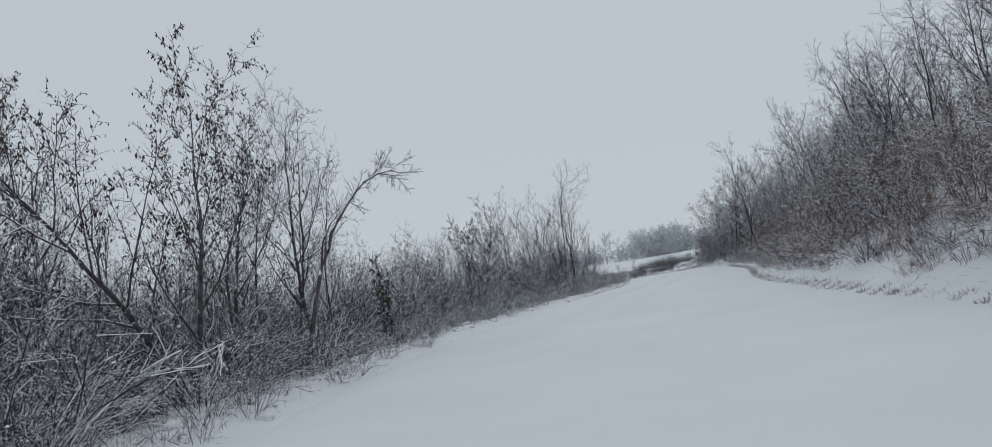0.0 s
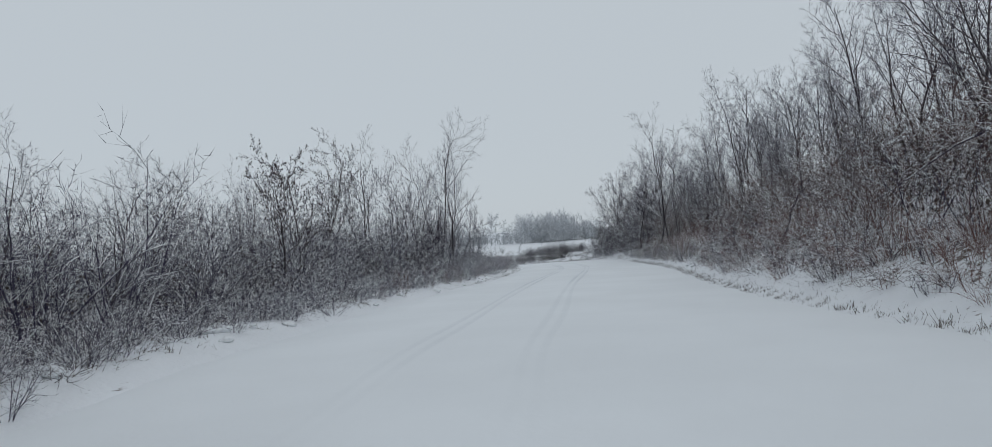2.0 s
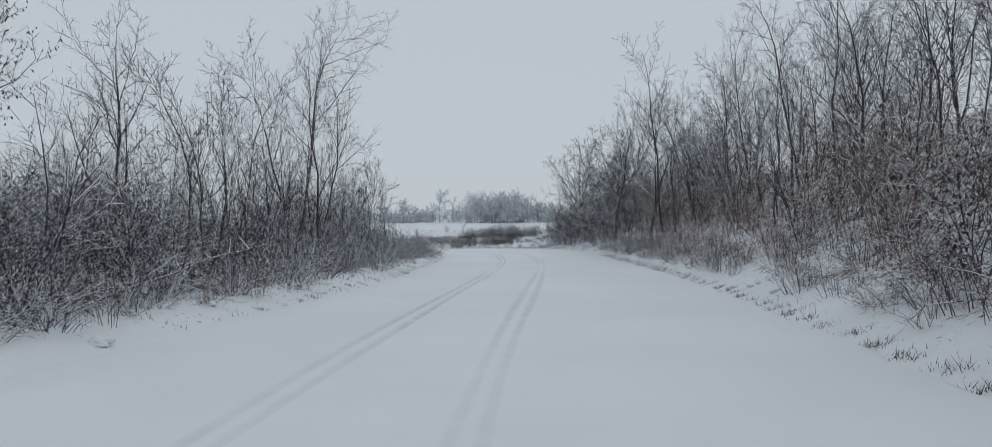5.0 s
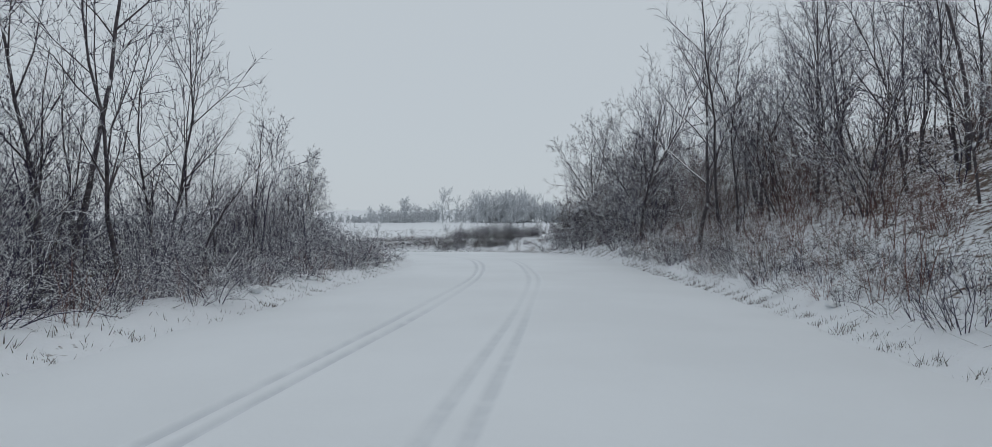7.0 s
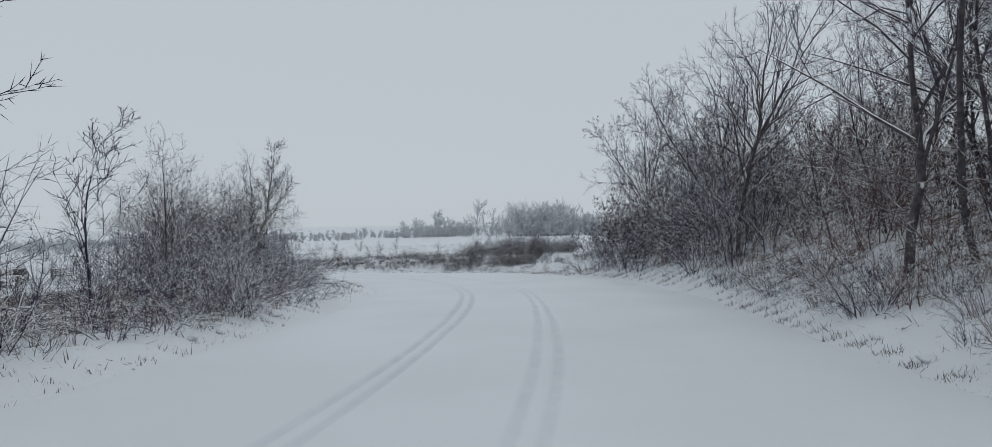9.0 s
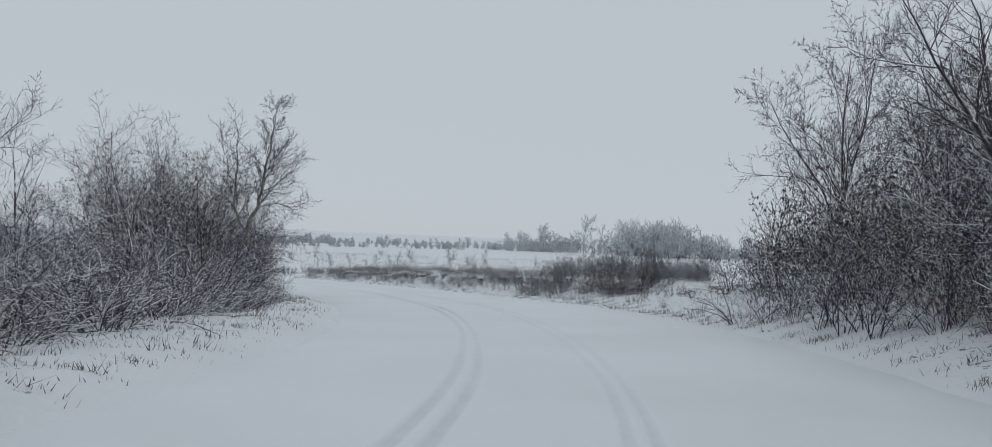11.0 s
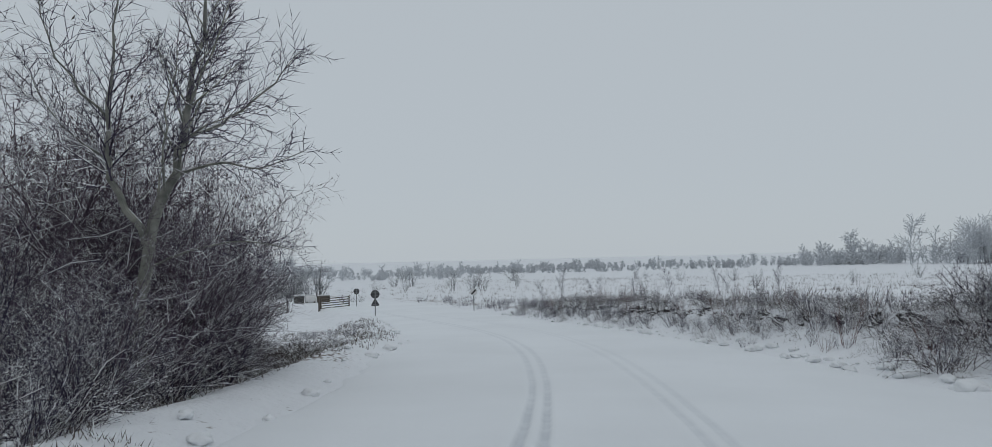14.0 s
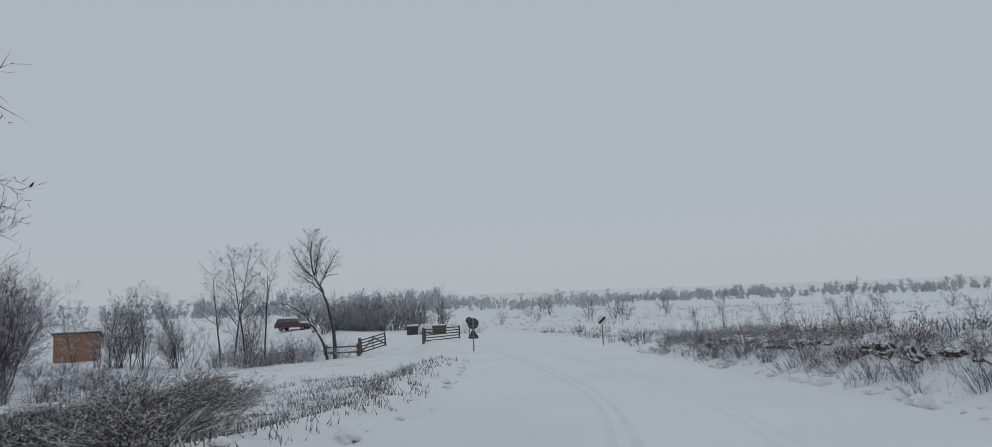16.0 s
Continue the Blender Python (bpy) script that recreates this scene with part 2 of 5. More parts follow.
# line of an earlier car's left wheels; the right ones ran 1.75 m beside it
RUT = [(-2.6, -38), (-2.2, -10), (-1.0, 8), (1.2, 18), (3.2, 24.2), (6.4, 34.0), (9.2, 41.8), (11.6, 48.5), (14.2, 56.5), (16.0, 64.5), (16.4, 70), (15.75, 76.5), (14.05, 83), (11.9, 89), (9.4, 94.2), (6.3, 98.9),
       (1.0, 105), (-6, 112.5), (-13, 120), (-22, 127), (-36, 134), (-60, 142), (-84, 149)]
GAUGE = 1.75


def build_road():
    """Fresh snow over the carriageway with a ragged rounded edge, and two double ruts sunk into it."""
    rut = spline(RUT, 0.25)
    verts, faces, packed_shade = [], [], []
    groove = [(-0.28, 0.0), (-0.235, 0.013), (-0.18, -0.028), (-0.105, -0.03), (-0.045, 0.012), (0.045, 0.012), (0.105, -0.03), (0.18, -0.028), (0.235, 0.013), (0.28, 0.0)]
    for k, (c, t) in enumerate(zip(CURVE, TANGENT)):
        wl, wr = float(half_left(c[1])), float(half_right(c[1]))
        z = float(road_height(c[1]))
        rel = rut - c
        a = int(np.argmin(np.abs(rel @ t) + 10 * (np.hypot(rel[:, 0], rel[:, 1]) > 8)))
        off = float(np.clip(rel[a] @ np.array((t[1], -t[0])), 0.9 - wl, wr - 2.5))
        deep = 0.45 + 0.35 * math.sin(k * 0.11) * math.sin(k * 0.043 + 1.0)
        deep *= 0.08 + 0.42 * float(smooth(c[1], 14, 22)) + 0.6 * float(smooth(c[1], 32, 39))
        deep *= 1 + 0.6 * float(smooth(c[1], 34, 38) * (1 - smooth(c[1], 46, 49)))
        deep *= 1 - 0.55 * float(smooth(c[1], 47, 49.5) * (1 - smooth(c[1], 52, 56)))
        deep *= 1 + 1.0 * float(smooth(c[1], 58, 66) * (1 - smooth(c[1], 80, 90))) - 0.45 * float(smooth(c[1], 80, 92))
        row = [(-wl, -0.09), (-wl * 0.985, -0.03), (-wl * 0.95, 0.015)]
        row += [(-wl * 0.95 + (off - 0.28 + wl * 0.95) * f, 0.02) for f in (0.33, 0.66)]
        row += [(off + u * (0.9 + 0.12 * math.sin(k * 0.31)), 0.02 + h * deep) for u, h in groove]
        row += [(off + 0.28 + (GAUGE - 0.56) * f, 0.02) for f in (0.33, 0.66)]
        row += [(off + GAUGE + u * (0.9 + 0.12 * math.sin(k * 0.27 + 2)), 0.02 + h * deep * (0.7 - 0.2 * float(smooth(c[1], 64, 70)))) for u, h in groove]
        row += [(off + GAUGE + 0.28 + (wr * 0.95 - off - GAUGE - 0.28) * f, 0.02) for f in (0.33, 0.66)]
        row += [(wr * 0.95, 0.015), (wr * 0.985, -0.03), (wr, -0.09)]
        n = len(row)
        for j, (v, h) in enumerate(row):
            if j < 3 or j > n - 4:
                v += math.copysign(0.22 * math.sin(k * 1.7 + (j > 5)) * math.sin(k * 0.63) + 0.12 * math.sin(k * 2.9 + 3 * (j > 5)), v)
            # rut floors take compaction grey and painted shade from their depth
            packed_shade.append(min(1.0, max(0.0, 0.02 - h) / 0.024) if 5 <= j < n - 5 else 0.0)
            verts.append((c[0] + t[1] * v, c[1] - t[0] * v, z + h + 0.03 * (1 - (v / (wl if v < 0 else wr)) ** 2)))
        if k:
            for j in range(n - 1):
                p = (k - 1) * n + j
                faces.append((p, p + 1, p + 1 + n, p + n))
    me = mesh_from("road", verts, faces, [M_ROAD], True)
    at = me.attributes.new("pressed_shade", "FLOAT", "POINT")
    at.data.foreach_set("value", packed_shade)
    tagged(new("road", me), "country road under fresh snow with shallow tyre tracks", "road", kind="structure")


build_ground()
build_road()


# ---- growing bare trees and brush ----
def turned(d, angle, azimuth):
    side = d.orthogonal().normalized()
    other = d.cross(side)
    return (d * math.cos(angle) + (side * math.cos(azimuth) + other * math.sin(azimuth)) * math.sin(angle)).normalized()


def branch(rng, out, p, d, length, r, lvl, spec):
    """One branch and what grows from it. spec rows: segments, sides, wander, lift, children, angles, lengths, bare part, tip."""
    segs, sides, wander, lift, kids, a0, a1, l0, l1, bare, tip = spec[lvl]
    thin = 0.0064 if spec[0][1] > 4 else 0.0046
    pts, rad, dirs = [p], [r], [d]
    for i in range(segs):
        d = (d + Vector((rng.gauss(0, wander), rng.gauss(0, wander), rng.gauss(0, wander) + lift))).normalized()
        p = p + d * (length / segs)
        pts.append(p)
        dirs.append(d)
        rad.append(r * (1 - (1 - tip) * (i + 1) / segs))
    out[min(lvl, 3)].append((pts, rad, sides))
    if lvl + 1 < len(spec):
        az = rng.random() * 6.3
        for k in range(kids):
            f = bare + (1 - bare) * (k + rng.random()) / kids
            i = min(int(f * segs), segs - 1)
            u = f * segs - i
            az += 2.4 + rng.uniform(-0.5, 0.5)
            q = pts[i].lerp(pts[i + 1], u)
            rr = rad[i] + (rad[i + 1] - rad[i]) * u
            branch(rng, out, q, turned(dirs[i + 1], radians(rng.uniform(a0, a1)), az), length * rng.uniform(l0, l1) * (1.15 - 0.5 * f), max(rr * 0.62, thin), lvl + 1, spec)


def tubes(polys):
    verts, faces = [], []
    for pts, rad, sides in polys:
        last = len(pts) - 1
        prev = None
        for i, (p, r) in enumerate(zip(pts, rad)):
            base = len(verts)
            if i == last and r < 0.0015:
                verts.append(p[:])
                for j in range(sides):
                    faces.append((prev + j, prev + (j + 1) % sides, base))
                break
            d = (pts[min(i + 1, last)] - pts[max(i - 1, 0)]).normalized()
            a = d.orthogonal().normalized() if i == 0 else (a - d * a.dot(d)).normalized()
            b = d.cross(a)
            for j in range(sides):
                w = 6.28319 * j / sides
                verts.append((p + (a * math.cos(w) + b * math.sin(w)) * r)[:])
            if i:
                for j in range(sides):
                    k = (j + 1) % sides
                    faces.append((prev + j, prev + k, base + k, base + j))
            prev = base
    return verts, faces


def leaf_faces(rng, polys, count, size):
    verts, faces = [], []
    for _ in range(count):
        pts, rad, _s = rng.choice(polys)
        p = pts[-2].lerp(pts[-1], rng.random())
        a, s = rng.random() * 6.3, size * rng.uniform(0.6, 1.3)
        side = Vector((math.cos(a), math.sin(a), rng.uniform(-0.3, 0.3))) * s * 0.36
        hang = Vector((rng.gauss(0, 0.4), rng.gauss(0, 0.4), -1)).normalized() * s * 1.6
        fold = Vector((-side.y, side.x, 0)) * 0.5
        k = len(verts)
        verts += [p[:], (p + hang * 0.5 + side + fold)[:], (p + hang)[:], (p + hang * 0.5 - side + fold)[:]]
        faces += [(k, k + 1, k + 2), (k, k + 2, k + 3)]
    return verts, faces


# segments, sides, wander, lift, children, angle from-to, length from-to, bare part, tip
TALL = [(8, 6, 0.11, 0.03, 15, 28, 55, 0.30, 0.50, 0.22, 0.12), (4, 4, 0.14, 0.07, 9, 28, 58, 0.25, 0.48, 0.2, 0.2), (2, 3, 0.16, 0.05, 9, 28, 65, 0.28, 0.55, 0.1, 0.3), (1, 3, 0.1, 0.05, 0, 0, 0, 0, 0, 0, 0)]
HIGH = [(9, 6, 0.10, 0.03, 13, 25, 50, 0.20, 0.38, 0.45, 0.10), (4, 4, 0.14, 0.08, 8, 28, 58, 0.25, 0.48, 0.2, 0.2), (2, 3, 0.16, 0.05, 8, 28, 65, 0.28, 0.55, 0.1, 0.3), (1, 3, 0.1, 0.05, 0, 0, 0, 0, 0, 0, 0)]
SLIM = [(8, 5, 0.13, 0.05, 14, 20, 45, 0.22, 0.40, 0.2, 0.12), (3, 4, 0.14, 0.10, 7, 25, 52, 0.28, 0.55, 0.15, 0.2), (2, 3, 0.14, 0.08, 5, 28, 58, 0.35, 0.7, 0.1, 0.3), (1, 3, 0.1, 0.05, 0, 0, 0, 0, 0, 0, 0)]
STEM = [(5, 4, 0.19, 0.05, 7, 28, 66, 0.28, 0.5, 0.12, 0.2), (3, 3, 0.21, 0.03, 8, 30, 72, 0.25, 0.55, 0.1, 0.3), (1, 3, 0.12, 0.06, 1, 25, 60, 0.5, 0.95, 0.1, 0.0), (1, 3, 0.1, 0.05, 0, 0, 0, 0, 0, 0, 0)]
THIN = [(5, 4, 0.18, 0.05, 7, 26, 62, 0.28, 0.5, 0.12, 0.2), (2, 3, 0.2, 0.05, 8, 30, 70, 0.25, 0.55, 0.1, 0.3), (1, 3, 0.12, 0.06, 0, 0, 0, 0, 0, 0, 0.0)]
WISP = [(6, 4, 0.06, 0.04, 22, 45, 80, 0.10, 0.2, 0.3, 0.2), (2, 3, 0.15, 0.03, 5, 30, 60, 0.3, 0.5, 0.1, 0.3), (1, 3, 0.1, 0.04, 0, 0, 0, 0, 0, 0, 0)]
UPRIGHT = [(8, 5, 0.035, 0.02, 17, 30, 62, 0.2, 0.36, 0.34, 0.12), (3, 4, 0.12, 0.05, 9, 28, 60, 0.28, 0.55, 0.15, 0.25), (2, 3, 0.14, 0.05, 6, 28, 60, 0.3, 0.6, 0.1, 0.3), (1, 3, 0.1, 0.05, 0, 0, 0, 0, 0, 0, 0)]
SPRAY = [(7, 4, 0.13, 0.03, 16, 28, 66, 0.24, 0.44, 0.14, 0.2), (3, 3, 0.17, 0.05, 11, 30, 66, 0.22, 0.46, 0.1, 0.3), (1, 3, 0.12, 0.08, 4, 25, 58, 0.4, 0.8, 0.1, 0.3), (1, 3, 0.1, 0.05, 0, 0, 0, 0, 0, 0, 0)]
CANE = [(6, 3, 0.15, -0.11, 7, 25, 75, 0.18, 0.42, 0.1, 0.35), (1, 3, 0.12, -0.05, 2, 30, 70, 0.4, 0.8, 0.1, 0.0), (1, 3, 0.1, 0.0, 0, 0, 0, 0, 0, 0, 0)]
WEED = [(2, 3, 0.12, 0.02, 6, 20, 55, 0.2, 0.5, 0.15, 0.3), (1, 3, 0.1, 0.05, 0, 0, 0, 0, 0, 0, 0)]
ASPEN = [(8, 7, 0.05, 0.02, 22, 26, 60, 0.30, 0.50, 0.34, 0.14), (4, 4, 0.12, 0.05, 11, 28, 55, 0.26, 0.5, 0.15, 0.2), (2, 3, 0.14, 0.05, 9, 28, 60, 0.3, 0.6, 0.1, 0.3), (1, 3, 0.1, 0.04, 0, 0, 0, 0, 0, 0, 0)]
BROOM = [(9, 6, 0.04, 0.03, 20, 25, 62, 0.26, 0.42, 0.62, 0.3), (3, 4, 0.12, 0.07, 11, 28, 52, 0.3, 0.5, 0.15, 0.25), (2, 3, 0.14, 0.06, 6, 28, 55, 0.3, 0.6, 0.1, 0.3), (1, 3, 0.1, 0.04, 0, 0, 0, 0, 0, 0, 0)]
MAT = [(3, 3, 0.22, -0.16, 6, 25, 75, 0.3, 0.6, 0.1, 0.35), (1, 3, 0.15, -0.06, 2, 30, 75, 0.4, 0.8, 0.1, 0.0), (1, 3, 0.1, 0.0, 0, 0, 0, 0, 0, 0, 0)]
ROUND = [(4, 3, 0.05, 0.03, 24, 28, 72, 0.26, 0.46, 0.3, 0.25), (2, 3, 0.14, 0.06, 8, 25, 62, 0.3, 0.6, 0.1, 0.4), (1, 3, 0.1, 0.04, 0, 0, 0, 0, 0, 0, 0.3)]
FARTREE = [(3, 3, 0.08, 0.03, 10, 28, 75, 0.32, 0.55, 0.05, 0.3), (1, 3, 0.15, 0.08, 5, 25, 70, 0.35, 0.65, 0.1, 0.5), (1, 3, 0.1, 0.04, 0, 0, 0, 0, 0, 0, 0.3)]


def snow_on(rng, polys):
    """Ridges of snow on the branches that are not too steep."""
    out = []
    for pts, rad, sides in polys:
        run, size = [], []
        for i in range(len(pts) - 1):
            d = pts[i + 1] - pts[i]
            if abs(d.z) < 0.84 * d.length and rng.random() < 0.6:
                for q in ((i, i + 1) if not run else (i + 1,)):
                    run.append(pts[q] + Vector((0, 0, rad[q] * 0.75 + 0.001)))
                    size.append(rad[q] * 0.55 + 0.003)
            elif run:
                out.append((run, size, 3))
                run, size = [], []
        if run:
            out.append((run, size, 3))
    return out


def snow_tufts(rng, polys, count, size):
    """Small pads of snow caught on the ends of twigs."""
    verts, faces = [], []
    for _ in range(count):
        p = rng.choice(polys)[0][-1]
        r, k = size * rng.uniform(0.6, 1.4), len(verts)
        verts += [(p.x + r * 1.3, p.y, p.z), (p.x, p.y + r, p.z), (p.x - r * 1.2, p.y, p.z), (p.x, p.y - r, p.z), (p.x, p.y, p.z + r * 0.8), (p.x, p.y, p.z - r * 0.3)]
        faces += [(k + a, k + (a + 1) % 4, k + 4) for a in range(4)] + [(k + (a + 1) % 4, k + a, k + 5) for a in range(4)]
    return verts, faces


def build_plant(name, seed, stems, tall, radius, spec, spread, lean, mats, leaves, label, category, leaf_size=0.07, own_trunks=False):
    rng = random.Random(seed)
    root = new(name)
    root.empty_display_size = 0.3
    wood, fine, loads = [], [], []
    for k in range(stems):
        out = [[], [], [], []]
        a = 6.283 * k / stems + rng.uniform(-0.5, 0.5)
        tilt = spread * rng.uniform(0.3, 1.0) if stems > 1 else 0
        d = Vector((math.cos(a) * tilt + lean[0], math.sin(a) * tilt + lean[1], 1)).normalized()
        off = Vector((math.cos(a), math.sin(a), 0)) * (0.07 * stems ** 0.5 * rng.uniform(0.3, 1.2) if stems > 1 else 0)
        size = rng.uniform(0.7, 1.0) if stems > 1 else 1.0
        branch(rng, out, off + Vector((0, 0, -0.15)), d, tall * size, radius * size, 0, spec)
        limbs = out[1] if len(spec) > 3 else []
        loads += snow_on(rng, limbs + ([] if own_trunks else out[0]) + ([p for p in out[1] if rng.random() < 0.35] if len(spec) == 3 else []))
        fine += out[2] + out[3] if len(spec) > 3 else out[1] + out[2]
        if own_trunks:
            new("trunk", mesh_from("trunk", *tubes(out[0]), [mats[0]], True)).parent = root
            wood += limbs
        else:
            wood += out[0] + limbs
    if mats[0] is mats[1] and not own_trunks:
        wood, fine_only = wood + fine, False
    else:
        fine_only = True
    if wood:
        ob = new("branchwork", mesh_from("branchwork", *tubes(wood), [mats[0]]))
        if category in ("weeds", "shoots"):
            # dead weeds and shoots are one tangle with no parts
            bpy.data.objects.remove(root)
            ob.name = name
            return tagged(ob, label, category)
        ob.parent = root
        tagged(ob, kind="stuff")
    if fine_only:
        new("crown", mesh_from("crown", *tubes(fine), [mats[1]])).parent = root
    if loads and tall > 1.0 and spec is not THIN:
        verts, faces = tubes(loads)
        if not own_trunks and tall < 4:
            more, extra = snow_tufts(rng, fine, 26 if mats[0] is M_DARK else 50, 0.017)
            faces += [tuple(i + len(verts) for i in f) for f in extra]
            verts += more
        ob = new("snow_load", mesh_from("snow_load", verts, faces, [M_CAP]))
        ob.parent = root
        tagged(ob, "white snow lying along the branches", kind="stuff")
    if leaves:
        ob = new("foliage", mesh_from("foliage", *leaf_faces(rng, fine, leaves, leaf_size), [M_LEAF]))
        ob.parent = root
        tagged(ob, "withered brown leaves still hanging")
    return tagged(root, label, category)


def kind(variants, stems, tall, radius, spec, spread, mats, label, category, leaves=0, lean=(0, 0), own_trunks=False, leaf_size=0.07):
    return dict(variants=variants, stems=stems, tall=tall, radius=radius, spec=spec, spread=spread, lean=lean, mats=mats, leaves=leaves, label=label,
                category=category, own_trunks=own_trunks, leaf_size=leaf_size)


KINDS = {
    "bare_tree": kind(4, 1, 8.0, 0.085, TALL, 0, (M_BARK, M_TWIG), "bare roadside tree with dark snow-dusted branches", "tree", own_trunks=True),
    "high_tree": kind(3, 1, 11.0, 0.075, HIGH, 0, (M_BARK, M_TWIG), "tall bare tree with a long clear trunk", "tree", own_trunks=True),
    "leafy_tree": kind(2, 2, 7.5, 0.08, TALL, 0.16, (M_BARK, M_TWIG), "dark winter tree with withered leaves still on its twigs", "tree", leaves=3800, own_trunks=True, leaf_size=0.046),
    "dense_leafy_tree": kind(1, 4, 8.3, 0.075, TALL, 0.13, (M_BARK, M_TWIG), "broad dark tree with many withered leaves on fine twigs", "tree", leaves=10500, own_trunks=True, leaf_size=0.03),
    "leaning_tree": kind(1, 2, 6.8, 0.07, SLIM, 0.05, (M_BARK, M_TWIG), "bare tree leaning out over the roadside, snow on its twigs", "tree", lean=(0.60, 0.12), own_trunks=True),
    "slim_tree": kind(4, 1, 7.0, 0.05, SLIM, 0, (M_BARK, M_TWIG), "slim young bare tree with upright branches", "tree", own_trunks=True),
    "clump_tree": kind(3, 3, 6.5, 0.047, SLIM, 0.17, (M_BARK, M_TWIG), "bare tree with several upright trunks from one root", "tree", own_trunks=True),
    "upright_tree": kind(3, 1, 7.2, 0.075, UPRIGHT, 0, (M_BARK, M_TWIG), "straight young bare tree with spreading fine twigs", "tree", own_trunks=True),
    "sapling": kind(3, 1, 3.4, 0.022, SLIM, 0, (M_BRUSH, M_BRUSH), "thin bare sapling standing in the snow", "sapling", own_trunks=True),
    "bare_shrub": kind(6, 7, 3.2, 0.018, STEM, 0.5, (M_BRUSH, M_BRUSH), "dense bare shrub with snow caught on its twigs", "shrub"),
    "brown_shrub": kind(4, 7, 3.2, 0.017, STEM, 0.5, (M_HILL, M_HILL), "brown bare shrub on the slope with snow in its twigs", "shrub"),
    "tall_shrub": kind(3, 8, 5.6, 0.036, SPRAY, 0.55, (M_BUD, M_BUD), "tall spreading shrub with reddish twigs and snow on its branches", "shrub", leaves=260, leaf_size=0.045),
    "thicket_shrub": kind(4, 8, 3.2, 0.019, THIN, 0.5, (M_BRUSH, M_BRUSH), "dense bare thicket shrub behind the roadside growth", "shrub"),
    "brown_thicket": kind(4, 8, 3.2, 0.017, THIN, 0.5, (M_HILL, M_HILL), "dense brown bare thicket shrub on the wooded slope", "shrub"),
    "leafy_shrub": kind(3, 5, 2.6, 0.02, STEM, 0.6, (M_BRUSH, M_BRUSH), "snow-dusted shrub with brown withered leaves", "shrub", leaves=600, leaf_size=0.05),
    "low_shrub": kind(3, 7, 2.6, 0.02, THIN, 0.62, (M_BRUSH, M_BRUSH), "low snow-dusted shrub with a few brown leaves", "shrub", leaves=360, leaf_size=0.06),
    "low_bare_shrub": kind(4, 9, 3.1, 0.019, THIN, 0.55, (M_BRUSH, M_BRUSH), "low bare shrub with snow caught on its twigs", "shrub"),
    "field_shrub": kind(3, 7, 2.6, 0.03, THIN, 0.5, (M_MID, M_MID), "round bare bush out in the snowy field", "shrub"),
    "hedge_tree": kind(3, 10, 5.2, 0.05, THIN, 0.42, (M_MID, M_MID), "haze-grey hedge tree with a dense crown", "tree"),
    "bramble": kind(4, 17, 1.9, 0.014, CANE, 1.0, (M_CANE, M_CANE), "tangled arching bramble canes bent down by snow", "bramble"),
    "evergreen_shrub": kind(1, 3, 1.9, 0.02, WISP, 0.05, (M_BRUSH, M_BRUSH), "narrow dark shrub thick with clinging leaves", "shrub", leaves=3200, leaf_size=0.024),
    "matted_weeds": kind(4, 15, 0.95, 0.008, MAT, 1.3, (M_DRY, M_DRY), "mat of brown dead weeds bent over under snow", "weeds"),
    "brown_canes": kind(4, 16, 1.7, 0.011, CANE, 0.85, (M_RED, M_RED), "brown tangled canes and dead stalks on the snowy bank", "canes"),
    "bramble_mat": kind(4, 20, 1.6, 0.010, CANE, 1.2, (M_DARK, M_DARK), "low mat of dark brown bramble canes dusted with snow", "bramble"),
    "snowy_canes": kind(4, 15, 1.7, 0.013, CANE, 0.9, (M_BRUSH, M_BRUSH), "arching canes at the hedge's foot white with snow", "canes"),
    "shoot_clump": kind(4, 6, 1.5, 0.010, WEED, 0.45, (M_RED, M_RED), "thin brown shoots standing up out of the snow", "shoots"),
    "weed_clump": kind(4, 26, 0.75, 0.009, WEED, 0.75, (M_BRUSH, M_BRUSH), "clump of dead snow-covered weed stalks", "weeds"),
}
MADE = {}
LOW = {"leafy_shrub": "low_shrub", "bare_shrub": "low_bare_shrub"}
PLANT_RNG = random.Random(5)


def plant(name, x, y, scale=1.0, turn=None, variant=None, group="", lift=1.0, bow=0.0):
    spec = dict(KINDS[name])
    if group == LEFT and 78 < y < 88:
        # a bare shelf of snow lies between the thicket and the road
        x = min(x, float(np.interp(y, [78, 81.5, 83.4, 85.7, 88], [11.4, 9.7, 8.4, 7.8, 6.2])) - 0.45 * spec["tall"] * spec["spread"] * scale)
    if group == LEFT and 86.3 < y < 90 and "shrub" in name:
        scale = min(scale, 0.72)
    if group == LEFT and 66 < y < 87 and name == "thicket_shrub":
        scale *= 0.82
    count = spec.pop("variants")
    v = PLANT_RNG.randrange(count) if variant is None else variant
    if name in LOW and scale < 0.58:
        name = LOW[name]
        spec = dict(KINDS[name])
        v %= spec.pop("variants")
    turn = PLANT_RNG.uniform(0, 360) if turn is None else turn
    m = Matrix.Translation((x, y, height(x, y))) @ Matrix.Rotation(radians(-bow), 4, "Y") @ pose(0, 0, 0, PLANT_RNG.uniform(-4, 4), PLANT_RNG.uniform(-4, 4), turn) @ Matrix.Diagonal((scale, scale, scale * lift * PLANT_RNG.uniform(0.94, 1.08), 1))
    if (name, v) in MADE:
        ob = copy_thing(MADE[name, v], m)
    else:
        ob = MADE[name, v] = build_plant(name, 31 * v + len(name), **spec)
    ob.matrix_basis = m
    return tagged(ob, group=group)


